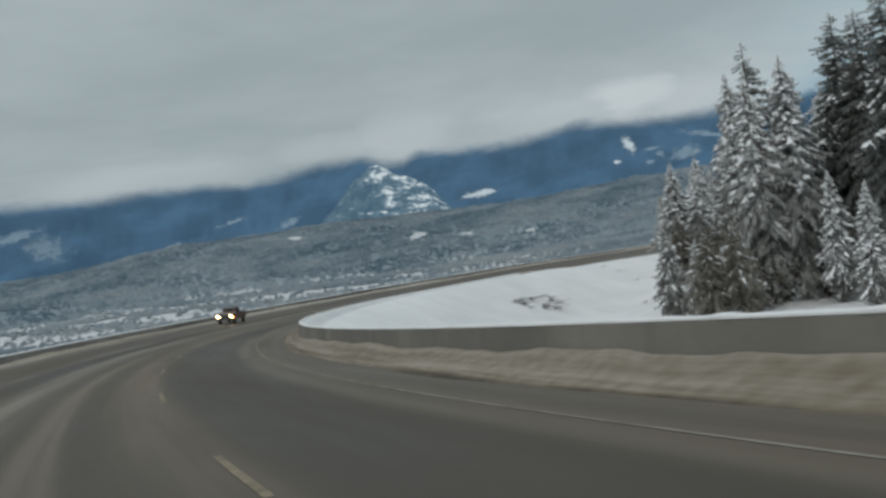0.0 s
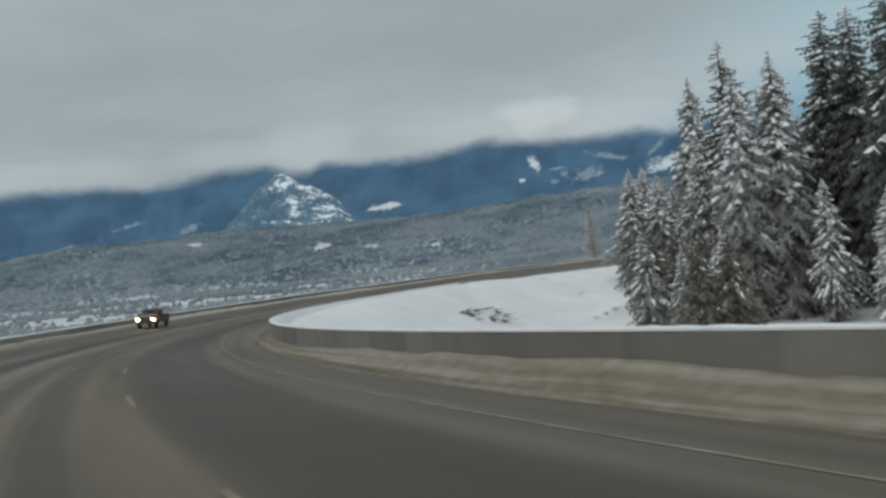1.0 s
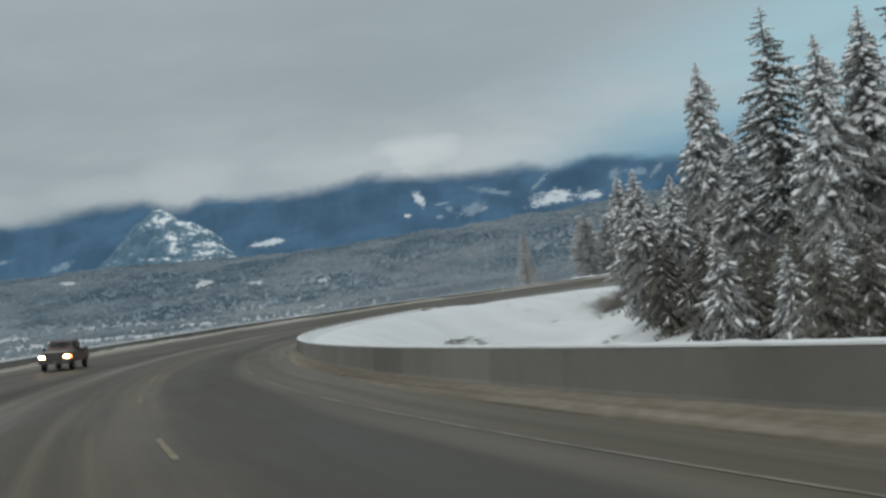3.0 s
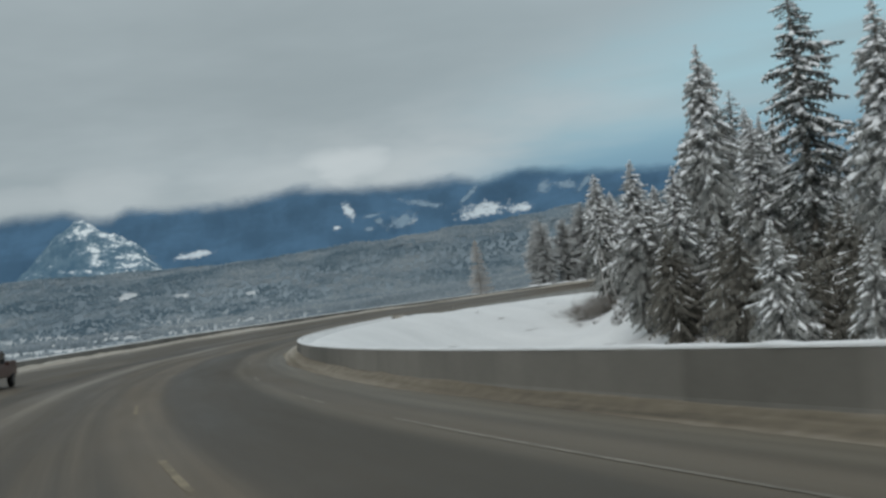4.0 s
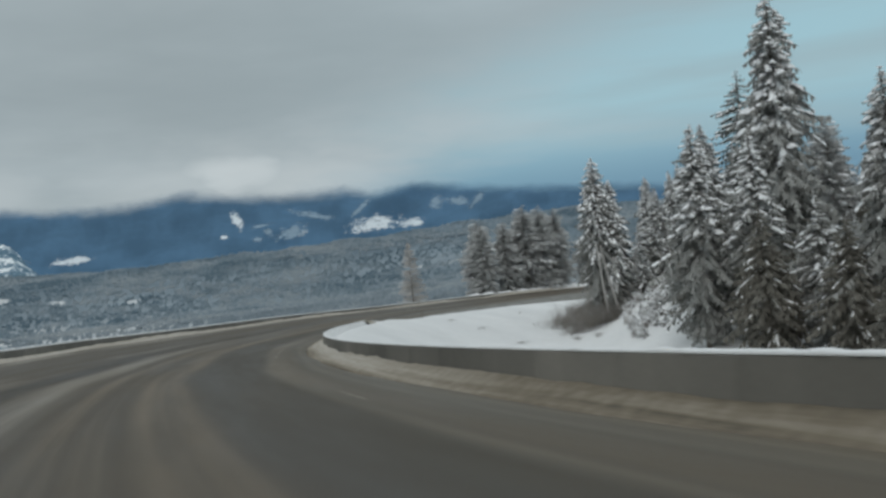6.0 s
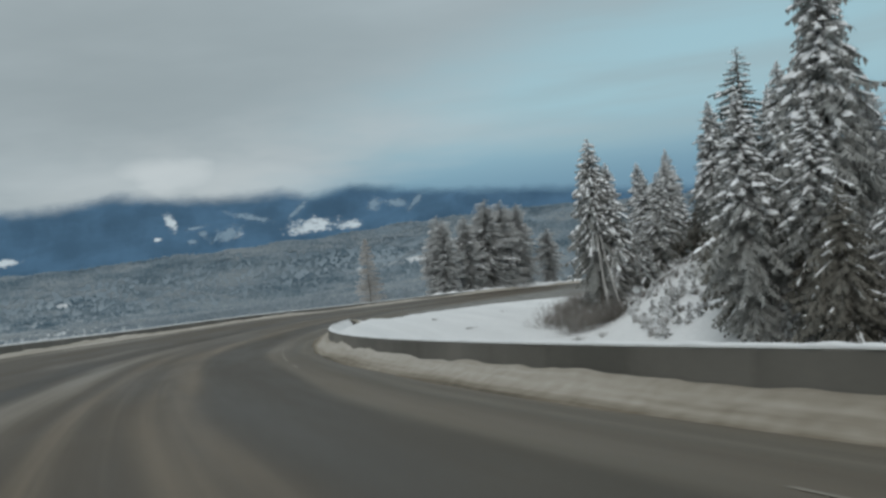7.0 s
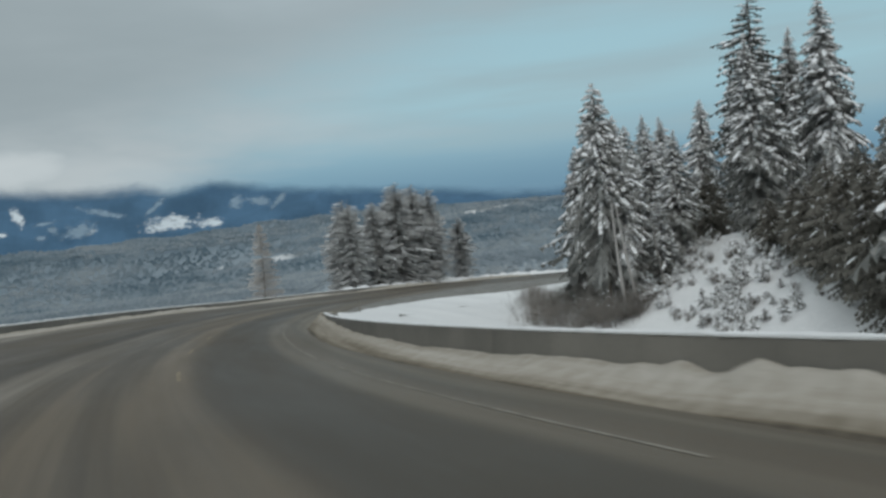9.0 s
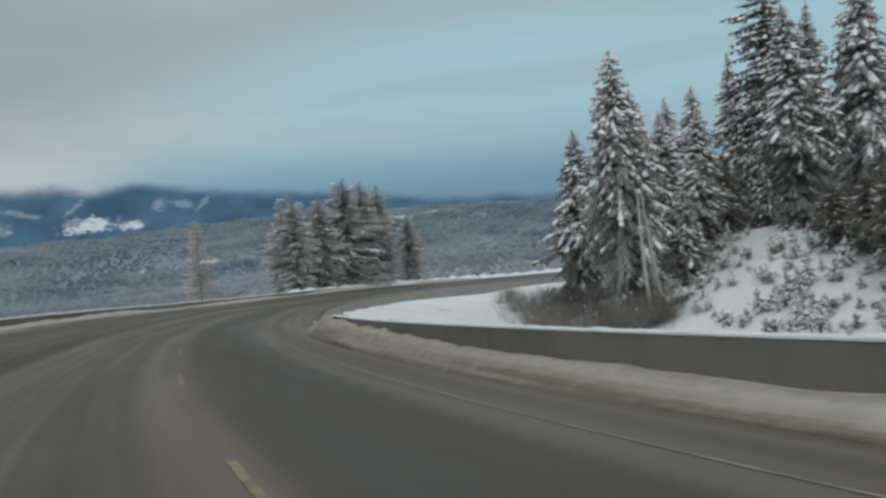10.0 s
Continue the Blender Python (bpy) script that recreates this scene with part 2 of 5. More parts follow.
def asphalt_material():
    """Wet, salted asphalt. UV: metres across from the driven line, metres along."""
    m, t, b = material("asphalt", 0.7, spec=0.2)
    uv = t.nodes.new("ShaderNodeTexCoord").outputs["UV"]
    sep = t.nodes.new("ShaderNodeSeparateXYZ")
    link(t, uv, sep.inputs[0])
    across, along = sep.outputs[0], sep.outputs[1]
    wander = noise_tex(t, 1.0, 2, 0.5, place(t, (0.0, 0.03, 1), uv=True))
    shift = calc(t, "MULTIPLY", calc(t, "SUBTRACT", wander, 0.5), 1.6)
    across = calc(t, "ADD", across, shift)
    grain = noise_tex(t, 60, 3, 0.7, place(t))
    patch = noise_tex(t, 1.0, 5, 0.6, place(t, (0.35, 0.03, 1), uv=True))
    cloudy = noise_tex(t, 0.35, 5, 0.6, place(t))
    base = mix(t, grey_ramp(t, patch, 0.3, 0.7), (0.052, 0.0398, 0.0262), (0.082, 0.0638, 0.0428))
    base = mix(t, calc(t, "MULTIPLY", grain, 0.3), base, (0.088, 0.072, 0.052))
    base = mix(t, calc(t, "MULTIPLY", grey_ramp(t, cloudy, 0.45, 0.75), 0.25), base, (0.108, 0.088, 0.064))

    def band(centre, half, soft):
        d = calc(t, "ABSOLUTE", calc(t, "SUBTRACT", across, centre), 0)
        n = t.nodes.new("ShaderNodeMapRange")
        n.interpolation_type = "SMOOTHSTEP"
        link(t, d, n.inputs[0])
        n.inputs[1].default_value, n.inputs[2].default_value, n.inputs[3].default_value, n.inputs[4].default_value = half, half + soft, 1, 0
        return n.outputs[0]

    def streaks(scale_across, scale_along, low, high):
        return grey_ramp(t, noise_tex(t, 1.0, 4, 0.55, place(t, (scale_across, scale_along, 1), uv=True)), low, high)

    dust = (0.148, 0.122, 0.089)
    sand = (0.168, 0.13, 0.088)
    pale = (0.255, 0.226, 0.187)
    hair = streaks(3.6, 0.012, 0.38, 0.70)
    fine = streaks(1.5, 0.018, 0.40, 0.68)
    broad = streaks(0.8, 0.025, 0.38, 0.66)
    gaps = streaks(0.35, 0.04, 0.34, 0.60)
    bits = streaks(0.9, 0.05, 0.46, 0.66)
    both = calc(t, "ADD", calc(t, "MULTIPLY", hair, 0.3), calc(t, "MULTIPLY", calc(t, "ADD", calc(t, "MULTIPLY", gaps, 0.6), 0.4), calc(t, "MULTIPLY", fine, 0.7)))
    wet = (0.028, 0.024, 0.018)

    def amount(first, k, more):
        return calc(t, "ADD", calc(t, "MULTIPLY", first, k), more)

    cover = [
        (band(3.2, 1.1, 0.5), amount(gaps, 0.3, 0.35), (0.05, 0.0425, 0.0315)),
        (band(-1.0, 1.5, 1.0), amount(both, 0.42, 0.0), dust),
        (band(-0.55, 0.15, 0.35), amount(fine, 0.65, 0.0), sand),
        (band(-1.75, 0.18, 0.35), amount(hair, 0.7, 0.0), dust),
        (band(1.0, 0.28, 0.5), calc(t, "ADD", calc(t, "MULTIPLY", gaps, 0.45), calc(t, "MULTIPLY", broad, 0.4)), sand),
        (band(0.6, 1.0, 0.6), calc(t, "MULTIPLY", calc(t, "MULTIPLY", hair, fine), 0.5), sand),
        (band(4.75, 0.35, 0.55), amount(broad, 0.5, 0.28), dust),
        (band(5.85, 0.2, 0.35), amount(fine, 0.35, 0.45), wet),
        (band(6.5, 0.6, 0.75), amount(both, 0.55, 0.35), (0.19, 0.163, 0.122)),
        (band(-2.2, 0.22, 0.6), amount(broad, 0.55, 0.12), pale),
        (band(-3.5, 0.25, 0.5), amount(gaps, 0.35, 0.3), wet),
        (band(-5.0, 0.4, 1.1), amount(bits, 0.28, 0.0), pale),
        (band(-7.4, 0.6, 1.2), amount(both, 0.3, 0.0), dust),
        (band(-9.4, 0.25, 0.6), amount(gaps, 0.8, 0.0), pale),
    ]
    colour = base
    for where, much, c in cover:
        colour = mix(t, calc(t, "MULTIPLY", where, much), colour, c)
    link(t, colour, b.inputs["Base Color"])
    link(t, ramp(t, patch, [(0.3, (0.46,) * 3), (0.7, (0.70,) * 3)]), b.inputs["Roughness"])
    bump(t, b, grain, 0.25, 0.01)
    return m


def bough_snow_material():
    m, t, b = material("snow_on_boughs", 0.75, spec=0.25)
    n = noise_tex(t, 3, 4, 0.6, place(t))
    link(t, mix(t, grey_ramp(t, n, 0.34, 0.66), (0.76, 0.765, 0.77), (0.90, 0.90, 0.90)), b.inputs["Base Color"])
    bump(t, b, n, 0.3, 0.05)
    return m


def needle_material(name, low, high):
    m, t, b = material(name, 0.75, spec=0.2)
    n = noise_tex(t, 0.9, 4, 0.6, place(t))
    info = t.nodes.new("ShaderNodeObjectInfo")
    geo = t.nodes.new("ShaderNodeNewGeometry")
    v = calc(t, "ADD", calc(t, "MULTIPLY", n, 0.5), calc(t, "ADD", calc(t, "MULTIPLY", info.outputs["Random"], 0.2), calc(t, "MULTIPLY", geo.outputs["Random Per Island"], 0.3)))
    link(t, mix(t, grey_ramp(t, v, 0.25, 0.8), low, high), b.inputs["Base Color"])
    return m


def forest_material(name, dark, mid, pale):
    """Far conifers: air haze put into their blue-grey, in wide paler and darker patches, each crown a little different.
    """
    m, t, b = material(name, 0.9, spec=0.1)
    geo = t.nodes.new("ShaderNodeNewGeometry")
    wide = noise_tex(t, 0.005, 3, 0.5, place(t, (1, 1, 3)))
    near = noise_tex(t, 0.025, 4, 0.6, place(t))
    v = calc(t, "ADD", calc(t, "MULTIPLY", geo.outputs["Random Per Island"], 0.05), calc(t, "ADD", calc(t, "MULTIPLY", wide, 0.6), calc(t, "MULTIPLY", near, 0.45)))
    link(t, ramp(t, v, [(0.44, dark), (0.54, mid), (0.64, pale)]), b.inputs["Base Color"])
    up = t.nodes.new("ShaderNodeVectorMath")
    up.operation = "MULTIPLY_ADD"
    link(t, geo.outputs["Normal"], up.inputs[0])
    up.inputs[1].default_value, up.inputs[2].default_value = (0.06, 0.06, 0.06), (0, 0, 0.94)
    unit = t.nodes.new("ShaderNodeVectorMath")
    unit.operation = "NORMALIZE"
    link(t, up.outputs[0], unit.inputs[0])
    link(t, unit.outputs[0], b.inputs["Normal"])
    return m


def mountain_material(name, blue, glow):
    """A far slope, air haze put into its blue and its emission, its top lost in cloud. UV.y: degrees over the cloud's
    foot.
    """
    m, t, b = material(name, 1.0, spec=0.0)
    n = noise_tex(t, 0.0035, 8, 0.66, place(t, (1, 1, 0.8)))
    wood = noise_tex(t, 0.004, 7, 0.62, place(t, (1, 1, 2.0)))
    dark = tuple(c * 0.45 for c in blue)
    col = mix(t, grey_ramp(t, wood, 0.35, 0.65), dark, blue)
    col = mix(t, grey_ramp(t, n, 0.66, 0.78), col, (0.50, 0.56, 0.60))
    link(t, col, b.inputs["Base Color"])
    # the glow stands in for lit air before the slope
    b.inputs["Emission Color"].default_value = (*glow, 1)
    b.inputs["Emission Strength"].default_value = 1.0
    sep = t.nodes.new("ShaderNodeSeparateXYZ")
    link(t, t.nodes.new("ShaderNodeTexCoord").outputs["UV"], sep.inputs[0])
    cloud = noise_tex(t, 0.0022, 4, 0.5, place(t, (1, 1, 2.2)))
    edge = calc(t, "ADD", sep.outputs[1], calc(t, "ADD", calc(t, "MULTIPLY", calc(t, "SUBTRACT", cloud, 0.5), 0.9), calc(t, "MULTIPLY", calc(t, "SUBTRACT", noise_tex(t, 0.009, 4, 0.55, place(t, (1, 1, 1.6))), 0.5), 0.4)))
    see = t.nodes.new("ShaderNodeMapRange")
    see.interpolation_type = "SMOOTHSTEP"
    link(t, edge, see.inputs[0])
    see.inputs[1].default_value, see.inputs[2].default_value, see.inputs[3].default_value, see.inputs[4].default_value = -0.55, 0.30, 1, 0
    link(t, see.outputs[0], b.inputs["Alpha"])
    return m


def peak_material():
    """Blue-grey rock and forest, air haze put into their colour, with snow on the ledges, more of it high up and on the
    right shoulder. UV: degrees round and up.
    """
    m, t, b = material("snowy_peak_rock", 1.0, spec=0.0)
    sep = t.nodes.new("ShaderNodeSeparateXYZ")
    link(t, t.nodes.new("ShaderNodeTexCoord").outputs["UV"], sep.inputs[0])
    geo = t.nodes.new("ShaderNodeNewGeometry")
    facing = t.nodes.new("ShaderNodeSeparateXYZ")
    link(t, geo.outputs["Normal"], facing.inputs[0])
    ledge = noise_tex(t, 0.017, 7, 0.62, place(t, (1, 1, 2.0)))
    fleck = noise_tex(t, 0.07, 5, 0.7, place(t, (1, 1, 1.4)))
    wood = noise_tex(t, 0.02, 5, 0.6, place(t))
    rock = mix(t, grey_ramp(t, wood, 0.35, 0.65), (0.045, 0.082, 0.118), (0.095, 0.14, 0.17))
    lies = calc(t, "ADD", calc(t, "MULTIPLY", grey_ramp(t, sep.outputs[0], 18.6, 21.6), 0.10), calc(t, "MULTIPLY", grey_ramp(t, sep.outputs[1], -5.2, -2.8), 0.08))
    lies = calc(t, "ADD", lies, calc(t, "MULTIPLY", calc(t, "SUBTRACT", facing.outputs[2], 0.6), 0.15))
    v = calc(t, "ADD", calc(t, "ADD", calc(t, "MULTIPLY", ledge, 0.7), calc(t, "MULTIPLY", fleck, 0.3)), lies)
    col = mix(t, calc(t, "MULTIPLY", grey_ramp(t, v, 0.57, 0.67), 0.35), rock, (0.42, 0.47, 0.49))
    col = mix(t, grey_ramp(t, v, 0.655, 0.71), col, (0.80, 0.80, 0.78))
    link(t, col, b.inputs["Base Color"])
    # faint blue emission stands in for the air before the peak
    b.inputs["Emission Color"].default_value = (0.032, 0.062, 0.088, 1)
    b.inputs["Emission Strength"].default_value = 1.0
    return m


def snowfield_material(name, colour):
    """Open snow among far trees: it frays at its edge. UV.x: 0 in the middle, 1 at the rim."""
    m, t, b = material(name, 0.9, spec=0.0)
    b.inputs["Base Color"].default_value = (*colour, 1)
    sep = t.nodes.new("ShaderNodeSeparateXYZ")
    link(t, t.nodes.new("ShaderNodeTexCoord").outputs["UV"], sep.inputs[0])
    fray = noise_tex(t, 0.03, 6, 0.7, place(t, (1, 1, 1.6)))
    rim = calc(t, "ADD", sep.outputs[0], calc(t, "MULTIPLY", calc(t, "SUBTRACT", fray, 0.5), 3.0))
    link(t, calc(t, "SUBTRACT", 1.0, grey_ramp(t, rim, 0.25, 1.05)), b.inputs["Alpha"])
    return m


def concrete_material():
    """Weathered concrete: each unit its own tone, damp runs from the top, wetter and drier stretches of the road."""
    m, t, b = material("concrete", 0.8, spec=0.3)
    geo, info = t.nodes.new("ShaderNodeNewGeometry"), t.nodes.new("ShaderNodeObjectInfo")
    stretch = noise_tex(t, 0.09, 3, 0.5, geo.outputs["Position"])
    runs = noise_tex(t, 1.0, 5, 0.6, place(t, (1, 1.6, 0.8)))
    fine = noise_tex(t, 14, 4, 0.65, place(t))
    v = calc(t, "ADD", calc(t, "MULTIPLY", stretch, 0.75), calc(t, "ADD", calc(t, "MULTIPLY", runs, 0.18), calc(t, "ADD", calc(t, "MULTIPLY", fine, 0.12), calc(t, "MULTIPLY", info.outputs["Random"], 0.1))))
    link(t, ramp(t, v, [(0.36, (0.105, 0.099, 0.085)), (0.54, (0.18, 0.168, 0.146)), (0.76, (0.295, 0.272, 0.236))]), b.inputs["Base Color"])
    bump(t, b, fine, 0.3, 0.01)
    return m


SNOW = snow_material()
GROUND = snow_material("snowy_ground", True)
DIRTY = dirty_snow_material("sandy_snow", 0.01, True)
PLOUGHED = dirty_snow_material("ploughed_snow", 0.06)
ASPHALT = asphalt_material()
CONCRETE = concrete_material()
PAINT = simple("white_road_paint", (0.125, 0.11, 0.086), (0.265, 0.24, 0.198), 1.4, 0.7, relief=0.1, depth=0.003)
DUSTED = simple("dusted_asphalt", (0.13, 0.123, 0.11), (0.25, 0.24, 0.222), 0.5, 0.85, relief=0.3, depth=0.02)
YELLOWED = simple("worn_lane_paint", (0.125, 0.10, 0.066), (0.285, 0.23, 0.15), 3, 0.7, relief=0.1, depth=0.003)
OLIVE = needle_material("shaded_needles", (0.135, 0.126, 0.107), (0.26, 0.245, 0.212))
# needle greys raised to stand in for haze over the dark crowns
NEEDLES = needle_material("hazed_spruce_needles", (0.235, 0.235, 0.222), (0.41, 0.41, 0.39))
SOMBRE = needle_material("dark_fir_needles", (0.098, 0.104, 0.096), (0.205, 0.21, 0.195))
BARK = simple("bark", (0.13, 0.115, 0.098), (0.27, 0.245, 0.215), 3, 0.9, relief=0.6, depth=0.03)
TREE_SNOW = bough_snow_material()
TWIG = simple("bare_twigs", (0.17, 0.153, 0.137), (0.32, 0.295, 0.27), 4, 0.9)
GRASS = simple("dry_grass", (0.10, 0.09, 0.078), (0.21, 0.19, 0.165), 4, 0.9)
# distance haze put into the pale grey of the verge trees
HAZED = needle_material("hazed_needles", (0.40, 0.40, 0.395), (0.55, 0.55, 0.54))
LARCH = needle_material("bare_larch_twigs", (0.38, 0.36, 0.34), (0.50, 0.48, 0.46))
# valley woods: distance haze is mixed into these base colours
WOODS = forest_material("hazed_woods", (0.237, 0.271, 0.297), (0.297, 0.331, 0.353), (0.365, 0.391, 0.402))
FAR_WOODS = forest_material("far_hazed_woods", (0.203, 0.248, 0.279), (0.266, 0.310, 0.340), (0.347, 0.383, 0.401))
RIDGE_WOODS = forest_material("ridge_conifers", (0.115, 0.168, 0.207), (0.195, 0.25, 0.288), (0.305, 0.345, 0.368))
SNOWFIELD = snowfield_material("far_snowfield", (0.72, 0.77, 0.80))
# darker, bluer snow colour for the fainter fields
BLUE_SNOW = snowfield_material("far_blue_snow", (0.26, 0.35, 0.43))
BLUE = mountain_material("hazed_blue_mountain", (0.042, 0.08, 0.125), (0.040, 0.083, 0.132))
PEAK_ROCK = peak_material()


# ---------------------------------------------------------------- mesh helpers
def mesh(name, verts, faces, mat, parent=None, smooth=False, uv=None):
    me = bpy.data.meshes.new(name)
    me.from_pydata([tuple(v) for v in verts], [], [tuple(f) for f in faces])
    if mat:
        me.materials.append(mat)
    if smooth:
        me.polygons.foreach_set("use_smooth", [True] * len(me.polygons))
    if uv is not None:
        layer = me.uv_layers.new(name="uv")
        loops = np.empty(len(me.loops), dtype=np.int32)
        me.loops.foreach_get("vertex_index", loops)
        layer.data.foreach_set("uv", np.asarray(uv, dtype=np.float32)[loops].ravel())
    me.update()
    ob = new(name, me)
    if parent is not None:
        ob.parent = parent
    return ob


def part(name, bm, mat, parent, label="", smooth=False):
    me = bpy.data.meshes.new(name)
    bm.to_mesh(me)
    bm.free()
    me.materials.append(mat)
    if smooth:
        me.polygons.foreach_set("use_smooth", [True] * len(me.polygons))
    ob = new(name, me)
    ob.parent = parent
    return tagged(ob, label)


def grid_faces(rows, cols):
    return [(r * cols + c, r * cols + c + 1, (r + 1) * cols + c + 1, (r + 1) * cols + c) for r in range(rows - 1) for c in range(cols - 1)]


def smooth01(v, a, b):
    u = np.clip((np.asarray(v, float) - a) / (b - a), 0, 1)
    return u * u * (3 - 2 * u)


def waves(x, y, seed, size, octaves=4):
    """Cheap smooth noise for arrays, about -1 to 1."""
    rng = np.random.RandomState(seed)
    out, amp = 0.0, 1.0
    for _ in range(octaves):
        for _ in range(3):
            a, p = rng.uniform(0, 6.28), rng.uniform(0, 6.28)
            out = out + amp * np.sin((x * math.cos(a) + y * math.sin(a)) * 6.28 / size + p) / 3
        amp, size = amp * 0.55, size * 0.47
    return out / 1.6


# ---------------------------------------------------------------- the course of the road
# s: metres along the driven line; o: metres to its right
KS = [-300, -60, 0, 40, 80, 120, 160, 220, 300, 430, 560, 900]
KV = [0.5, 4.23, 4.44, 4.52, 4.67, 4.31, 4.32, 3.19, 3.05, 3.4, 1.5, 0.5]
GS = [-300, -60, 0, 50, 100, 150, 200, 240, 260, 280, 300, 320, 340, 360, 380, 400, 420, 600, 900]
GV = [15.1, 4.07, 1.28, -0.88, -2.86, -4.75, -6.39, -7.34, -7.95, -8.51, -9.09, -9.55, -10.09, -10.64, -11.34, -12.0, -12.65, -18, -24]
BANK = 0.049
SF = np.arange(-300, 901, 1.0)
kk = np.interp(SF, KS, KV) * 0.001
CT = np.cumsum(kk)
CT -= CT[300]
CX, CY = np.cumsum(np.sin(CT)), np.cumsum(np.cos(CT))
CX, CY = CX - CX[300], CY - CY[300]
gg = np.interp(SF, GS, GV)
CG = np.convolve(np.r_[np.full(15, gg[0]), gg, np.full(15, gg[-1])], np.ones(31) / 31, "valid")
CG -= CG[300]


def road_z(s, o):
    """Height of the banked roadway; the oncoming side lifts a little more through the middle of the bend."""
    lift = np.interp(s, [0, 60, 120, 170, 215, 270, 330], [0, 0, 0.022, 0.045, 0.038, 0.01, 0.0])
    return np.interp(s, SF, CG) - BANK * np.clip(o, -13, 8) + lift * np.clip(-3 - np.asarray(o, float), 0, 9)


def at(s, o, dz_=0.0):
    a = np.interp(s, SF, CT)
    return Vector((float(np.interp(s, SF, CX) + o * np.cos(a)), float(np.interp(s, SF, CY) - o * np.sin(a)), float(road_z(s, o)) + dz_))


def heading(s):
    return float(np.interp(s, SF, CT))


def along_across(x, y):
    x, y = np.asarray(x, float).ravel(), np.asarray(y, float).ravel()
    s_out, o_out = np.empty_like(x), np.empty_like(x)
    for i in range(0, len(x), 4000):
        px, py = x[i : i + 4000, None], y[i : i + 4000, None]
        j = ((CX[None] - px) ** 2 + (CY[None] - py) ** 2).argmin(1)
        ex, ey = px[:, 0] - CX[j], py[:, 0] - CY[j]
        s_out[i : i + 4000] = SF[j] + ex * np.sin(CT[j]) + ey * np.cos(CT[j])
        side = ex * np.cos(CT[j]) - ey * np.sin(CT[j])
        o_out[i : i + 4000] = np.sign(side + 1e-9) * np.hypot(ex, ey)
    return s_out, o_out


RIDGE_AZ = [-180, -60, -10, 0, 8, 17, 24, 31, 39, 46, 52, 60, 68, 80, 120, 180]
RIDGE_EL = [1.0, 1.0, 1.0, 1.0, 1.55, 1.75, 1.30, 1.55, 1.75, 2.05, 2.35, 2.25, 1.9, 1.9, 1.2, 1.0]


def valley_z(x, y):
    rx, ry = np.asarray(x, float) - 25, np.asarray(y, float) - 75
    r, az = np.hypot(rx, ry), np.degrees(np.arctan2(rx, ry))
    top = 2900 * np.tan(np.radians(np.interp(az, RIDGE_AZ, RIDGE_EL)))
    rise = smooth01(r, 1900, 2900)
    foot = -50 + 30 * smooth01(az, 36, 58) * smooth01(r, 500, 1500)
    z = foot + (top - foot) * rise + waves(x, y, 5, 700) * (4 + 14 * rise) * smooth01(r, 300, 900)
    return z - 260 * smooth01(r, 3050, 4300)


def apron_edge(s):
    """Where the paved pull-out beyond the barrier's end meets the snow."""
    return np.interp(s, [200, 219, 237, 254, 271, 285, 297, 310, 430], [7.75, 7.75, 9.5, 11.7, 13.3, 15.8, 19.0, 21.5, 22.0])


APRON_FALL = 0.075


def ground_z(x, y):
    x, y = np.asarray(x, float).ravel(), np.asarray(y, float).ravel()
    s, o = along_across(x, y)
    base = road_z(s, o)
    deep = np.interp(s, [-100, 0, 60, 110, 150, 195, 215, 230, 300, 400], [-3, -5, -8, -8.5, -7.6, -7.4, -5.4, -4.0, -1.0, -1.0])
    hill = np.interp(s, [-100, 60, 120, 180, 205, 225, 242, 262, 300, 400], [-3, -8, -8, -4.5, -0.6, 2.25, 3.8, 3.1, 2.2, 5.0])
    edge = apron_edge(s)
    apron = -APRON_FALL * np.clip(np.minimum(o, edge) - 8, 0, 20) * np.clip((27 - o) / (27 - edge), 0, 1) ** (o > edge)
    across = o
    o = np.where((o > edge) & (o < 27), 7.75 + (o - edge) * 19.25 / (27 - edge), np.where(o > edge, o, np.minimum(o, 7.75)))
    right = np.where(o < 29, np.interp(o, [7.75, 8.1, 8.9, 11, 16, 29], [0, 0.76, 0.80, 0.68, 0.1, 0.0]), 0) * np.interp(s, [70, 130, 208, 222], [0.3, 1.0, 1.0, 0.32])
    slope = smooth01(o, 7.2, 27) * deep
    slope = np.where(o < 27, slope * 0.55 + deep * np.clip((o - 7.5) / 19.5, 0, 1) * 0.45, deep)
    inside = right + slope + (hill - deep) * smooth01(o, 28, 46)
    inside = inside + waves(x, y, 9, 14, 3) * 0.28 * smooth01(o, 9, 16) + waves(x, y, 19, 5, 2) * 0.22 * smooth01(o, 30, 38)
    start = np.interp(s, [0, 290, 330], [13.5, 13.5, 24])
    out = -o
    fall = -0.12 * smooth01(out, 11.8, 13) - 0.42 * np.clip(out - start, 0, 400)
    z = base - 0.14 + apron + np.where(across > edge, inside, 0) + np.where(o < -11.8, fall, 0)
    o = across
    vz = valley_z(x, y)
    z = np.where(o < -11.8, np.maximum(z, vz), z)
    z = np.where(o < 0, z + (vz - z) * smooth01(-o, 60, 200), z + (np.maximum(vz, -14) - z) * smooth01(o, 150, 600))
    return z


# open ground among the woods: azimuth, distance, half width in degrees, half depth in metres
CLEARINGS = [(48.0, 2274, 0.5, 50), (50.0, 2253, 0.5, 32), (44.7, 2266, 0.4, 24), (15.2, 2683, 0.55, 60), (22.1, 2433, 0.6, 75), (25.0, 2323, 0.45, 45), (63.0, 2538, 0.5, 42), (58.6, 2617, 0.4, 34), (61.2, 2700, 0.9, 22), (28.7, 2246, 0.4, 30)]


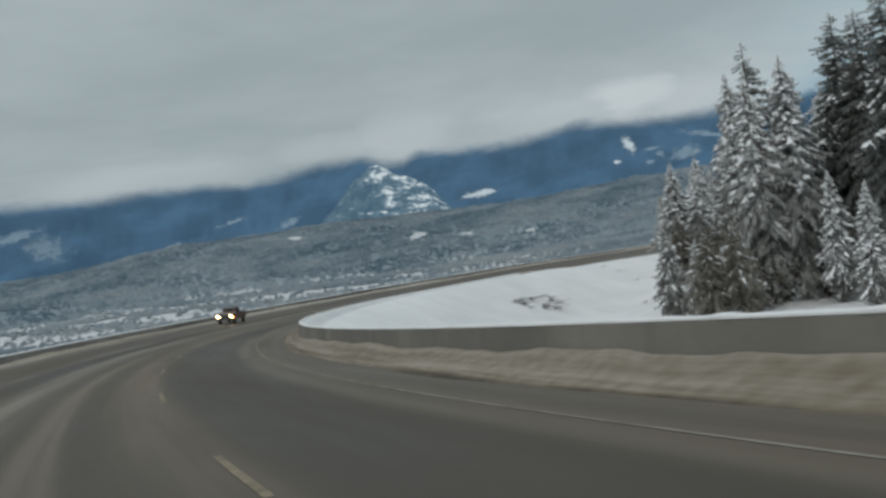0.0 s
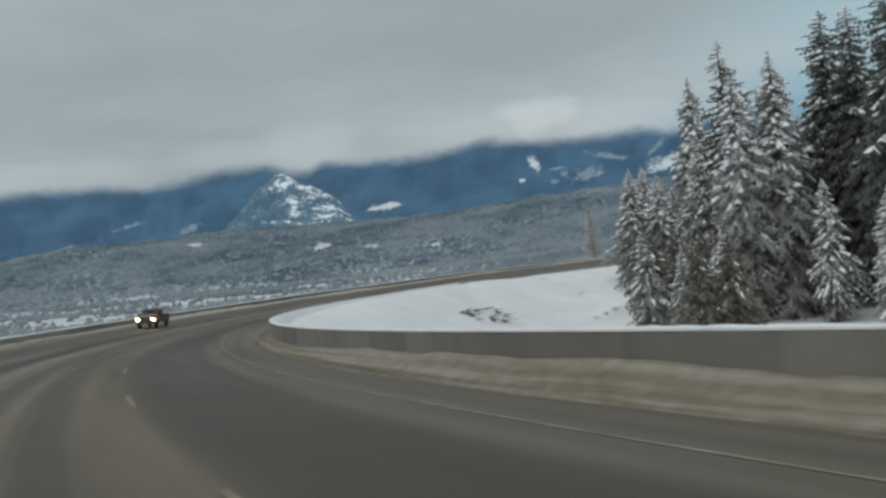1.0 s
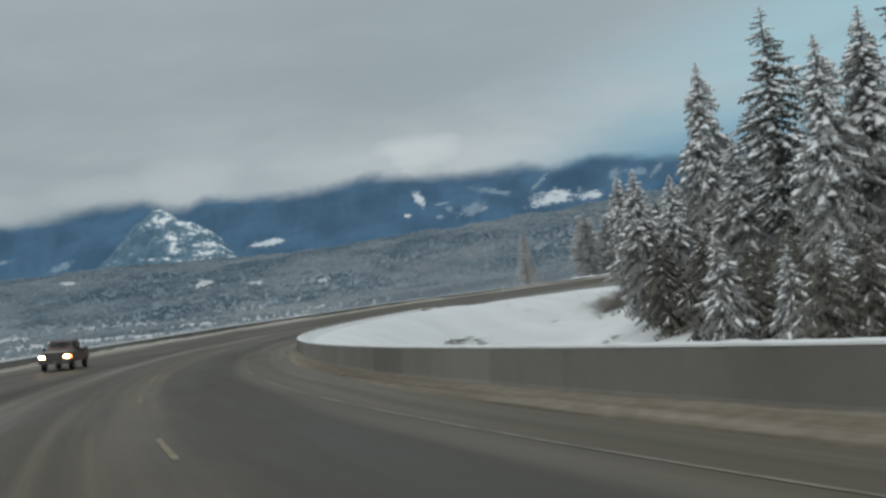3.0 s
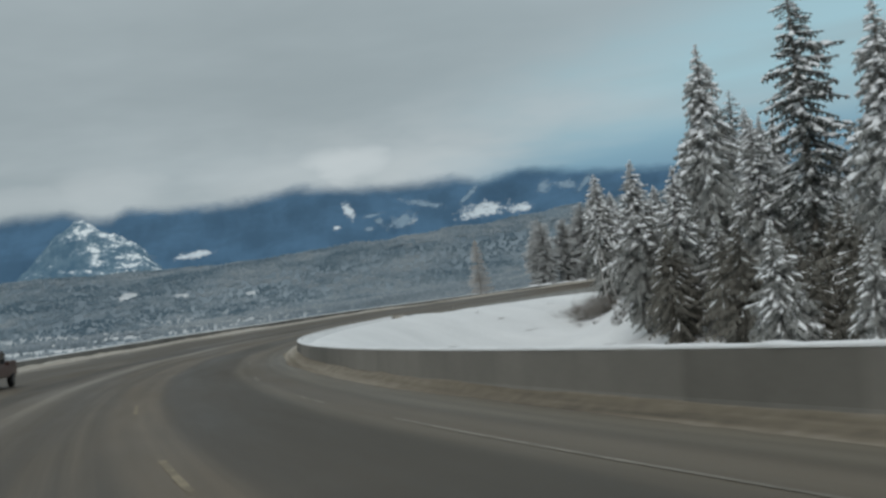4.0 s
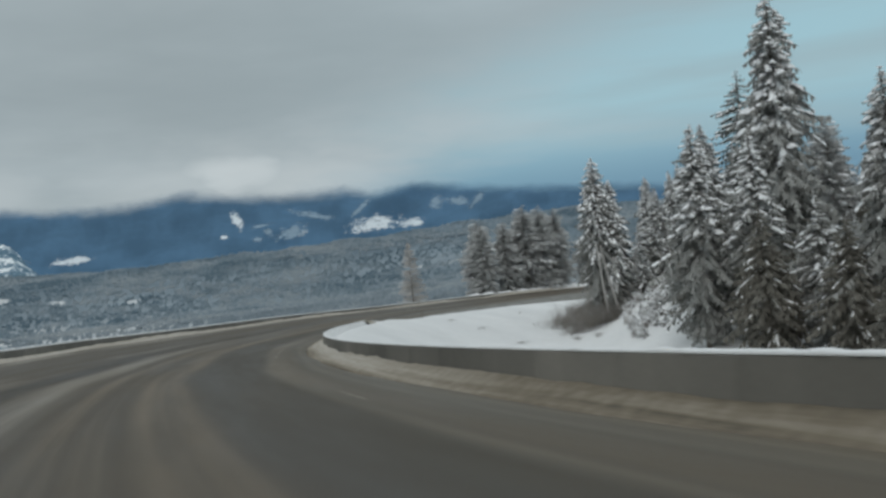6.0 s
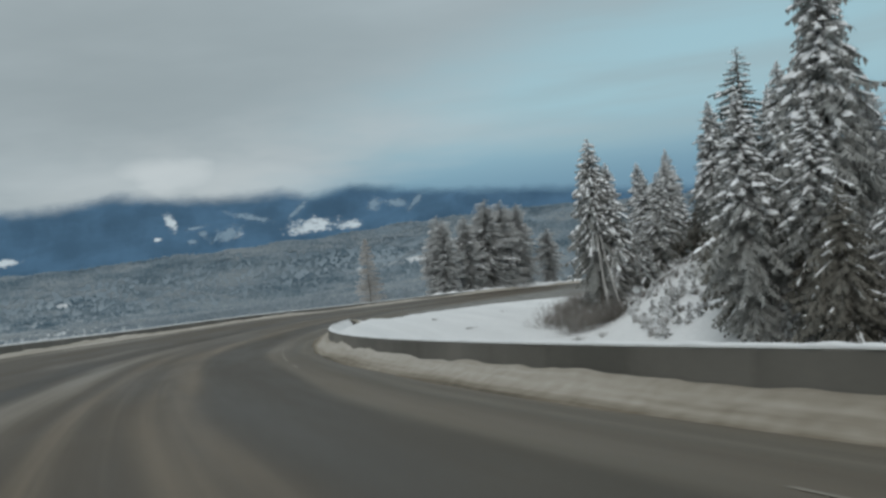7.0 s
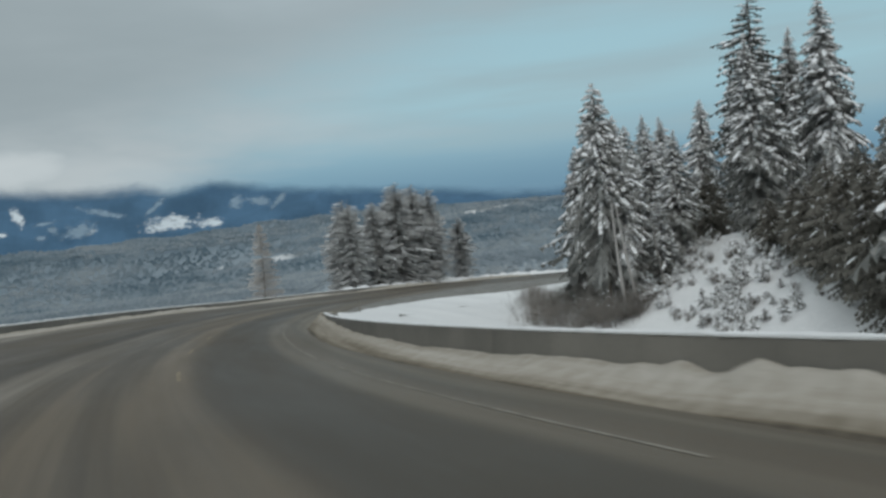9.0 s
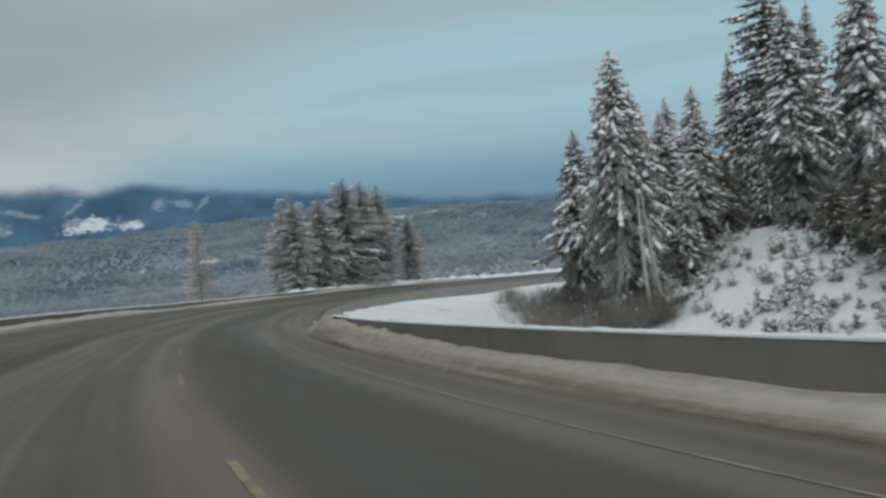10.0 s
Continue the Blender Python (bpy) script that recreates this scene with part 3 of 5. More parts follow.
def brush_mask(x, y):
    """Where woods stand: everywhere below the road but for clearings and the river flats."""
    rx, ry = x - 25, y - 75
    r, az = np.hypot(rx, ry), np.degrees(np.arctan2(rx, ry))
    jag = waves(x, y, 61, 60, 4)
    open_land = 0.0
    for c_az, c_r, c_wide, c_deep in CLEARINGS:
        open_land = np.maximum(open_land, smooth01(((az - c_az) / c_wide) ** 2 + ((r - c_r) / c_deep) ** 2 + jag * 0.9, 1.2, 0.5))
    flats = smooth01(r, 900, 1100) * smooth01(r, 2250, 1950) * smooth01(az, 38, 27) * smooth01(waves(x, y, 63, 190, 6), 0.36, 0.02)
    near = np.interp(az, [20, 38], [200, 110])
    return smooth01(r, near, near * 1.6) * (1 - 0.75 * open_land) * (1 - 0.66 * flats)


def gz(x, y):
    return float(ground_z([x], [y])[0])


# ---------------------------------------------------------------- ground, road
def build_ground():
    cx, cy = 225.0, 5.0
    radii = np.concatenate([np.arange(4, 150, 7.0), np.arange(150, 196, 1.5), np.arange(196, 300, 0.55), 300 * (4950 / 300) ** np.linspace(0, 1, 170)])
    radii = np.unique(np.round(radii, 3))
    angles = np.radians(np.concatenate([np.arange(-60, 130, 0.4), np.arange(130, 300, 3.0)]))
    rr, aa = np.meshgrid(radii, angles, indexing="ij")
    x, y = cx - rr * np.cos(aa), cy + rr * np.sin(aa)
    z = ground_z(x, y).reshape(x.shape)
    n, m = rr.shape
    verts = np.stack([x.ravel(), y.ravel(), z.ravel()], 1)
    faces = []
    for r in range(n - 1):
        for c in range(m):
            d = (c + 1) % m
            faces.append((r * m + c, (r + 1) * m + c, (r + 1) * m + d, r * m + d))
    faces.append(tuple(range(m)))
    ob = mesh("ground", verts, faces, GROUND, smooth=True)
    s, o = along_across(verts[:, 0], verts[:, 1])
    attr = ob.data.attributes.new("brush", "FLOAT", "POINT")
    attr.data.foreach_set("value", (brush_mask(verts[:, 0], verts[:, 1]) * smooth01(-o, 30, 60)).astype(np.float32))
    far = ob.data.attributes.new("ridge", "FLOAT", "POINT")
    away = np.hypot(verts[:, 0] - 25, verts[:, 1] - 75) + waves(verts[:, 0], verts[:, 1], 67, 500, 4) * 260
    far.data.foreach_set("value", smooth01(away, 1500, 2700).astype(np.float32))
    return tagged(ob, "snow-covered valley ground with a hollow inside the bend", "ground", kind="structure")


def ribbon(name, s0, s1, step, offsets, mat, parent=None, lift=0.0, rise=None, drift=False):
    """A strip along the road: offsets across, an optional rise(s, o) over the roadway."""
    ss = np.arange(s0, s1 + step * 0.5, step)
    oo = np.asarray(offsets, float)
    sg, og = np.meshgrid(ss, oo, indexing="ij")
    used = og + (lane_drift(sg) if drift else 0)
    a = np.interp(sg, SF, CT)
    x, y = np.interp(sg, SF, CX) + used * np.cos(a), np.interp(sg, SF, CY) - used * np.sin(a)
    z = road_z(sg, used) + lift + (rise(sg, og) if rise else 0)
    verts = np.stack([x.ravel(), y.ravel(), z.ravel()], 1)
    uv = np.stack([og.ravel(), sg.ravel()], 1)
    return mesh(name, verts, grid_faces(len(ss), len(oo)), mat, parent, smooth=True, uv=uv)


def lane_drift(s):
    """The paint swings half a metre to the left of the driven line in the middle of the bend."""
    return np.interp(s, [0, 45, 85, 125, 165, 182, 400], [0, -0.05, -0.45, -0.3, -0.25, 0, 0])


build_ground()
road = tagged(ribbon("road", -150, 640, 1.0, np.arange(-12.0, 8.01, 1.0), ASPHALT), "grey asphalt highway streaked with sand and thin snow", "road", kind="structure")


def pull_out():
    ss, uu = np.arange(198, 431, 1.5), np.linspace(0, 1, 9)
    sg, ug = np.meshgrid(ss, uu, indexing="ij")
    og = 8.0 + ug * (np.maximum(apron_edge(sg), 7.9) + 0.5 - 8.0)
    a = np.interp(sg, SF, CT)
    x, y = np.interp(sg, SF, CX) + og * np.cos(a), np.interp(sg, SF, CY) - og * np.sin(a)
    z = road_z(sg, og) - APRON_FALL * (og - 8.0)
    ob = mesh("pavement", np.stack([x.ravel(), y.ravel(), z.ravel()], 1), grid_faces(*sg.shape), DUSTED, smooth=True)
    return tagged(ob, "wide dusted asphalt pull-out beside the road", "pavement", kind="structure")


pull_out()


def dash(s0, s1, offset, width, mat, name):
    ob = ribbon(name, s0, s1, max(0.5, (s1 - s0) / max(2, round((s1 - s0) / 3))), [offset - width / 2, offset + width / 2], mat, road, lift=0.006, drift=True)
    return ob


for k in (*range(-3, 7), *range(12, 32)):
    dash(8.1 + 12.95 * k, 11.2 + 12.95 * k, 1.5, 0.10, YELLOWED, "lane_dash")
for s0, s1 in ((-60, 77.6), (82.6, 86.2), (95.5, 98), (113, 116), (142.4, 144.6), (148.5, 203), (212, 300)):
    dash(s0, s1, 5.0, 0.065, PAINT, "edge_line")
dash(-60, 420, -9.1, 0.12, PAINT, "edge_line")


# ---------------------------------------------------------------- ploughed snow
def near_rise(s, o):
    tall = np.interp(s, [-60, 0, 38, 52, 75, 100, 125, 150, 166, 176, 184, 190, 196, 199, 204, 209], [0.38, 0.40, 0.38, 0.15, 0.15, 0.25, 0.39, 0.40, 0.28, 0.38, 0.52, 0.66, 0.79, 0.74, 0.38, 0.0])
    for peak, more in ((148.1, 0.06), (149.3, 0.13), (150.2, 0.08), (151.0, 0.14), (152.7, 0.12), (153.6, 0.07)):
        tall = tall + more * np.exp(-(((s - peak) / 0.4) ** 2)) * smooth01(o, 6.75, 7.0)
    foot = np.interp(s, [-60, 0, 60, 75, 110, 150, 180, 196, 209], [6.1, 6.1, 6.1, 6.45, 6.4, 6.1, 6.15, 6.3, 6.7]) + 0.2 * waves(s, 0 * s, 3, 17, 3)
    lump = 1 + 0.2 * waves(s, o * 3, 11, 6.0, 3) + 0.06 * waves(s, o * 4, 12, 1.4, 2)
    shape = np.clip((o - foot) / np.maximum(7.05 - foot, 0.2), 0, 1) ** np.interp(s, [40, 55, 80, 110], [1.15, 1.6, 1.5, 1.15])
    return np.where(o < foot, -0.03, shape * tall * lump - 0.006)


def far_rise(s, o):
    u = (-o - 10.05) / 0.75
    tall = np.interp(s, [-60, 40, 100, 200, 330, 345, 400], [0.14, 0.16, 0.2, 0.19, 0.22, 0.45, 0.5]) * np.clip(0.75 + 0.9 * waves(s, 0 * s, 77, 46, 3), 0.12, 1.4)
    return np.where(u < 0.04 + 0.15 * waves(s, 0 * s, 7, 13, 3), -0.05, np.clip(u, 0, 1) ** 0.6 * tall * (1 + 0.5 * waves(s, o * 4, 13, 5, 3)))


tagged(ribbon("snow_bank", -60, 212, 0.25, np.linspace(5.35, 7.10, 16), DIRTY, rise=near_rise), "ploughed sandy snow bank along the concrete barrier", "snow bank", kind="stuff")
tagged(ribbon("snow_bank", -20, 420, 0.6, np.linspace(-9.45, -10.85, 8)[::-1], PLOUGHED, rise=far_rise), "low ploughed snow bank beside the outer barrier", "snow bank", kind="stuff")


def end_rise(s, o):
    """Snow packed round the barrier's last unit, level with its top, running out behind it."""
    tall = np.interp(s, [190, 194, 198, 200, 204, 208.5], [0.70, 0.80, 0.83, 0.72, 0.36, 0.0])
    u = np.clip((8.6 - o) / 0.9, 0, 1) * np.clip((o - 6.9) / 0.12, 0, 1)
    return u**0.7 * tall * (1 + 0.05 * waves(s, o * 3, 29, 3.0, 3)) - 0.03


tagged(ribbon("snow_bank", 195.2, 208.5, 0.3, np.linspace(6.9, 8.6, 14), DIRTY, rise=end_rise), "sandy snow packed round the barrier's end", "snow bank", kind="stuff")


def drift_rise(s, o):
    a = np.interp(s, SF, CT)
    g = ground_z(np.interp(s, SF, CX) + o * np.cos(a), np.interp(s, SF, CY) - o * np.sin(a)).reshape(s.shape) - road_z(s, o)
    w = smooth01(o, 7.48, 8.15)
    g = g + 0.06 * (1 - smooth01(o, 8.9, 9.3))
    return 0.76 * (1 - smooth01(s, 198, 216)) * (1 - w) + (g - 0.03) * w


tagged(ribbon("snow_drift", -20, 217, 0.6, [7.35, 7.45, 7.6, 7.75, 7.9, 8.05, 8.2, 8.5, 8.8, 9.1, 9.4], SNOW, rise=drift_rise), "smooth white snow drifted against the concrete barrier", "snow drift", kind="stuff")


def heap_rise(s, o):
    u = np.clip(1 - np.abs(-o - 13.2) / 1.9, 0, 1)
    return (u**0.7) * smooth01(s, 318, 330) * (0.85 + 0.75 * waves(s, o * 2, 23, 9, 4)) + 0.05


tagged(ribbon("snow_bank", 316, 470, 0.7, np.linspace(-15.2, -11.25, 10), SNOW, rise=heap_rise), "lumpy white snow bank on the outer verge", "snow bank", kind="stuff")


# ---------------------------------------------------------------- concrete barriers
UNIT = 3.0


def barrier_unit(seed, deep=0.03):
    base = tagged(new("concrete_barrier"), "grey precast concrete road barrier with a snow cap", "barrier", "barriers along the highway")
    prof = [(-0.23, 0.0), (-0.23, 0.05), (-0.17, 0.20), (-0.10, 0.75), (-0.085, 0.79), (0.085, 0.79), (0.10, 0.75), (0.17, 0.20), (0.23, 0.05), (0.23, 0.0)]
    half = UNIT / 2 - 0.006
    verts = [(x, y, z - 0.05 if z == 0 else z) for y in (-half, half) for x, z in prof]
    n = len(prof)
    faces = [(i, (i + 1) % n, n + (i + 1) % n, n + i) for i in range(n)] + [tuple(range(n))[::-1], tuple(range(n, 2 * n))]
    mesh("body", verts, faces, CONCRETE, base)
    rng = np.random.RandomState(seed)
    ys = np.linspace(-UNIT / 2 - 0.01, UNIT / 2 + 0.01, 13)
    fade = np.sin(np.linspace(0, math.pi, 13))
    rows = []
    for y, f in zip(ys, fade):
        h = deep * (1 + f * rng.uniform(-0.5, 0.65))
        w = 0.105 + f * rng.uniform(-0.02, 0.02)
        rows.append([(-w, y, 0.775), (-w * 1.02, y, 0.792 + h * 0.35), (-w * 0.55, y, 0.792 + h), (w * 0.55, y, 0.792 + h * rng.uniform(0.9, 1.1)), (w * 1.02, y, 0.792 + h * 0.35), (w, y, 0.775)])
    verts = [v for r in rows for v in r]
    tagged(mesh("snow_cap", verts, grid_faces(13, 6), SNOW, base, smooth=True), "white snow cap")
    return base


UNITS = [barrier_unit(i) for i in range(4)]
OUTER = [barrier_unit(i + 4, 0.075) for i in range(4)]


def set_unit(src, s, o, sunk):
    a, b = at(s - UNIT / 2, o, -sunk), at(s + UNIT / 2, o, -sunk)
    y = (b - a).normalized()
    x = y.cross(Vector((0, 0, 1))).normalized()
    m = Matrix((x, y, x.cross(y))).transposed().to_4x4()
    m.translation = (a + b) / 2
    return copy_thing(src, m)


def box(x0, x1, y0, y1, z0, z1, soft=0.04, taper=0.0):
    bm = bmesh.new()
    bmesh.ops.create_cube(bm, size=1, matrix=Matrix.Translation(((x0 + x1) / 2, (y0 + y1) / 2, (z0 + z1) / 2)) @ Matrix.Diagonal((x1 - x0, y1 - y0, z1 - z0, 1)))
    if taper:
        for v in bm.verts:
            if v.co.z > (z0 + z1) / 2:
                v.co.x = (v.co.x - (x0 + x1) / 2) * (1 - taper) + (x0 + x1) / 2
                v.co.y = (v.co.y - (y0 + y1) / 2) * (1 - taper * 1.1) + (y0 + y1) / 2
    if soft:
        bmesh.ops.bevel(bm, geom=bm.edges[:], offset=soft, segments=2, affect="EDGES")
    return bm


def marker_post(s, o):
    """A roadside delineator: flexible flat post with a reflector, its foot in the snow."""
    root = tagged(new("marker_post"), "slim grey roadside marker post with a pale reflector", "post")
    part("post", box(-0.05, 0.05, -0.02, 0.02, -0.3, 0.95, 0.012), CONCRETE, root)
    part("reflector", box(-0.042, 0.042, -0.030, -0.021, 0.70, 0.90, 0.004), PAINT, root, "pale reflector")
    x, y = at(s, o).x, at(s, o).y
    root.matrix_world = Matrix.Translation((x, y, gz(x, y))) @ Euler((0.06, 0.05, -heading(s))).to_matrix().to_4x4()


marker_post(226.0, 9.3)
i = 0
for side, first, last, units, sunk in ((7.27, -21, 196.5, UNITS, 0.0), (-11.25, 6, 345, OUTER, 0.26)):
    stretch = 1 - side / 235.0
    s = first
    while s < last:
        set_unit(units[i % 4], s, side, sunk)
        s += UNIT / stretch
        i += 1
for u in UNITS + OUTER:
    for o in (*u.children_recursive, u):
        bpy.data.objects.remove(o)


# ---------------------------------------------------------------- trees
def spruce(name, seed, tall, radius, bare=0.06, snow=0.7, droop=0.5, ragged=0.25, boughs=8, gap=0.42, label="", needles=None, column=0.95, snow_from=0.15, skirt=0.5):
    """A conifer: tapered trunk, whorls of drooping boughs with needle sprays, snow lying on them."""
    rng = np.random.RandomState(seed)
    root = tagged(new(name), label, "tree")
    sides, levels = 7, 9
    bend = rng.uniform(-0.012, 0.012, 2) * tall
    tv = []
    for l in range(levels):
        u = l / (levels - 1)
        rad = 0.011 * tall * (1 - u) ** 0.8 + 0.02
        for k in range(sides):
            a = 6.283 * k / sides
            tv.append((bend[0] * u * u + rad * math.cos(a), bend[1] * u * u + rad * math.sin(a), u * tall * 0.985 - (0.5 if l == 0 else 0)))
    tf = [(l * sides + k, l * sides + (k + 1) % sides, (l + 1) * sides + (k + 1) % sides, (l + 1) * sides + k) for l in range(levels - 1) for k in range(sides)]
    mesh("trunk", tv, tf, BARK, root, smooth=True)
    fv, ff, sv, sf = [], [], [], []
    side_bulge = rng.uniform(0.66, 1.25, 9)
    total = int(boughs * tall * (1 - bare) / gap * 1.75)
    for i_ in range(total):
        u = bare + (1 - bare) * (1 - (1 - (i_ + rng.uniform(0, 1)) / total) ** 1.12)
        if rng.uniform() < ragged * 0.3 * (1 + waves(u * 40, 0.0, seed, 7, 2)):
            continue
        z0 = u * tall * 0.985
        a = rng.uniform(0, 6.283)
        ca, sa_ = math.cos(a), math.sin(a)
        prof = min(1.0, (1 - u) / 0.56) ** column * (skirt + (1 - skirt) * min(1, (u - bare) / 0.38))
        bulge = side_bulge[int(a / 6.2832 * 9) % 9]
        patchy = float(waves(ca * 3 + z0 * 0.35, sa_ * 3 - z0 * 0.8, seed + 3, 4.6, 2))
        length = (radius * prof + 0.1) * rng.uniform(1 - ragged * 1.7, 1 + ragged) * (bulge if u < 0.88 else 1) * (1 + 0.42 * patchy)
        length = max(length, 0.16)
        if rng.uniform() < (u - 0.8) * 3.2:
            continue
        n = 3 if length < 0.9 else (5 if length < 2.2 else 7)
        up = 0.34 * u**3 + rng.uniform(-0.08, 0.12)
        sag = droop * (0.55 + 0.42 * (1 - u)) * rng.uniform(0.5, 1.35)
        sway = rng.uniform(-0.36, 0.36) * length
        bx, by = bend[0] * u * u, bend[1] * u * u
        spine = []
        for j in range(n + 1):
            v = j / n
            out_, off = length * v**0.9, sway * v * v
            spine.append((bx + ca * out_ - sa_ * off, by + sa_ * out_ + ca * off, z0 + length * (up * v - sag * v**1.3 + 0.10 * max(0, v - 0.75))))
        wide = (0.15 * length**0.6 + 0.05) * rng.uniform(0.7, 1.35) * (0.9 + 0.5 * u) * min(1.0, 0.4 + 3.0 * (1 - u))
        heavy = snow * min(1.0, max(0.06, (u - snow_from) / 0.22))
        laden = rng.uniform() + 0.5 * min(1.0, 1.3 * heavy) * waves(a * 3.0, z0 * 1.0, seed + 7, 4.2, 2) < heavy
        for j in range(n):
            p, q = spine[j], spine[j + 1]
            v = (j + 0.5) / n
            w = wide * (0.5 + 1.0 * v) * (1.2 - 0.85 * max(0, v - 0.6) / 0.4)
            pieces = 3 if w > 0.52 else (2 if w > 0.24 else 1)
            for k in range(pieces):
                a0, a1 = k / pieces, (k + 0.8) / pieces
                e = tuple(p[i] + (q[i] - p[i]) * a0 for i in range(3))
                g = tuple(p[i] + (q[i] - p[i]) * a1 for i in range(3))
                for sgn in (-1, 1):
                    w2 = w * rng.uniform(0.45, 1.35)
                    f = rng.uniform(0.1, 0.75) * w
                    tip = (g[0] - sa_ * sgn * w2 + ca * f, g[1] + ca * sgn * w2 + sa_ * f, g[2] - w2 * rng.uniform(0.3, 1.1) - f * sag * 0.6)
                    b = len(fv)
                    fv += [e, g, tip]
                    ff.append((b, b + 1, b + 2))
                    if rng.uniform() < (0.25 + 0.3 * snow if laden else 0.2 * heavy):
                        # a thinner tongue of snow on the side spray
                        b, r = len(sv), rng.uniform(0.6, 0.95)
                        lift = 0.035 + 0.04 * rng.uniform()
                        sv += [(e[0], e[1], e[2] + lift), (g[0], g[1], g[2] + lift), tuple(e[i] + (tip[i] - e[i]) * r + (lift if i == 2 else 0) for i in range(3))]
                        sf.append((b, b + 1, b + 2))
            for k in range(min(2, pieces)):
                lean = rng.uniform(-0.5, 0.5) * w
                b = len(fv)
                fv += [p, q, ((p[0] + q[0]) / 2 - sa_ * lean, (p[1] + q[1]) / 2 + ca * lean, min(p[2], q[2]) - w * rng.uniform(0.4, 1.4))]
                ff.append((b, b + 1, b + 2))
        if laden:
            # the snow lies on the bough in rounded lumps, the largest towards its end
            for _ in range(1 if length < 0.8 else rng.randint(2, 5)):
                span = min(1.0, rng.uniform(0.3, 0.95) / length)
                v0 = rng.uniform(0.2 * (length > 0.8), 1.02 - span)
                half = max(0.05, wide * rng.uniform(0.32, 0.76) * min(1.0, 0.35 + snow))
                cut = []
                for f in (0.0, 0.3, 0.72, 1.0):
                    v = min(0.999, max(0.0, v0 + span * f)) * n
                    k = int(v)
                    cut.append([spine[k][i] + (spine[k + 1][i] - spine[k][i]) * (v - k) for i in range(3)])
                b, h = len(sv), 0.06 + 0.4 * half
                sv.append((cut[0][0], cut[0][1], cut[0][2] + 0.02))
                for c, k in ((cut[1], 0.85), (cut[2], rng.uniform(0.7, 1.1))):
                    ws = half * k
                    sv += [(c[0] - sa_ * ws, c[1] + ca * ws, c[2] - ws * 0.45), (c[0] + ca * h * 0.4, c[1] + sa_ * h * 0.4, c[2] + h * k), (c[0] + sa_ * ws, c[1] - ca * ws, c[2] - ws * 0.45)]
                sv.append((cut[3][0], cut[3][1], cut[3][2] - 0.03))
                sf += [(b, b + 1, b + 2), (b, b + 2, b + 3), (b + 1, b + 4, b + 5, b + 2), (b + 2, b + 5, b + 6, b + 3), (b + 4, b + 7, b + 5), (b + 5, b + 7, b + 6)]
    tagged(mesh("crown", fv, ff, needles or NEEDLES, root), kind="stuff")
    if sv:
        tagged(mesh("snow_load", sv, sf, TREE_SNOW, root, smooth=True), "white snow lying on the boughs", kind="stuff")
    return root


SNOWY = "tall snow-laden spruce with drooping dark green boughs"
KINDS = {
    "full": spruce("spruce_tree", 1, 24, 3.15, snow=0.95, droop=1.05, ragged=0.3, boughs=13, column=0.82, snow_from=0.3, label=SNOWY),
    "full_b": spruce("spruce_tree", 21, 24, 3.1, snow=0.92, droop=1.1, ragged=0.36, boughs=13, column=0.82, snow_from=0.2, label="snow-laden spruce with long hanging boughs"),
    "slim_b": spruce("spruce_tree", 22, 26, 2.45, snow=0.85, droop=1.05, ragged=0.38, boughs=13, column=0.8, snow_from=0.24, label="narrow spruce with snow clinging to hanging boughs"),
    "slim": spruce("spruce_tree", 2, 26, 2.5, snow=0.9, droop=0.95, ragged=0.32, boughs=13, column=0.8, snow_from=0.24, label="slim snow-laden spruce on the snowy bank"),
    "craggy": spruce("fir_tree", 3, 34, 2.9, bare=0.12, snow=0.7, droop=0.8, ragged=0.55, boughs=8, gap=0.45, column=0.6, snow_from=0.2, needles=SOMBRE, label="tall ragged fir with sparse snowy side branches"),
    "young": spruce("spruce_tree", 4, 12, 2.0, snow=0.36, droop=0.9, gap=0.28, ragged=0.22, label="medium snow-dusted spruce in the roadside stand"),
    "dark": spruce("spruce_tree", 5, 13, 2.3, snow=0.10, droop=0.85, gap=0.26, ragged=0.4, snow_from=-0.05, needles=OLIVE, label="dark sheltered spruce with little snow on it"),
    "sheltered": spruce("spruce_tree", 23, 24, 3.1, snow=0.85, droop=1.0, ragged=0.34, boughs=13, column=0.8, snow_from=0.46, label="tall spruce, snowy above and dark below"),
    "wide": spruce("spruce_tree", 6, 21, 3.7, bare=0.16, snow=0.95, droop=0.85, ragged=0.36, boughs=14, column=0.68, skirt=0.32, snow_from=0.4, label="broad snow-laden spruce at the end of the stand"),
    "small": spruce("spruce_sapling", 7, 3.2, 0.85, bare=0.03, snow=0.95, droop=0.5, gap=0.25, boughs=6, snow_from=-0.2, ragged=0.45, label="small snow-dusted spruce sapling on the snowy mound"),
    "sombre": spruce("fir_tree", 9, 30, 3.9, bare=0.04, snow=0.24, droop=0.8, ragged=0.35, boughs=11, gap=0.45, column=0.62, snow_from=0.45, needles=SOMBRE, label="tall dark fir with thin snow on its boughs"),
    "paled": spruce("spruce_tree", 8, 18, 2.2, bare=0.03, snow=0.16, droop=0.5, ragged=0.55, boughs=11, gap=0.34, column=0.45, skirt=0.85, label="grey spruce on the outer verge, haze in its pale needles", needles=HAZED),
}
HEIGHTS = {"sheltered": 24, "full_b": 24, "slim_b": 26, "sombre": 30, "full": 24, "slim": 26, "craggy": 34, "young": 12, "dark": 13, "wide": 21, "small": 3.2, "paled": 18}
tree_random = random.Random(11)


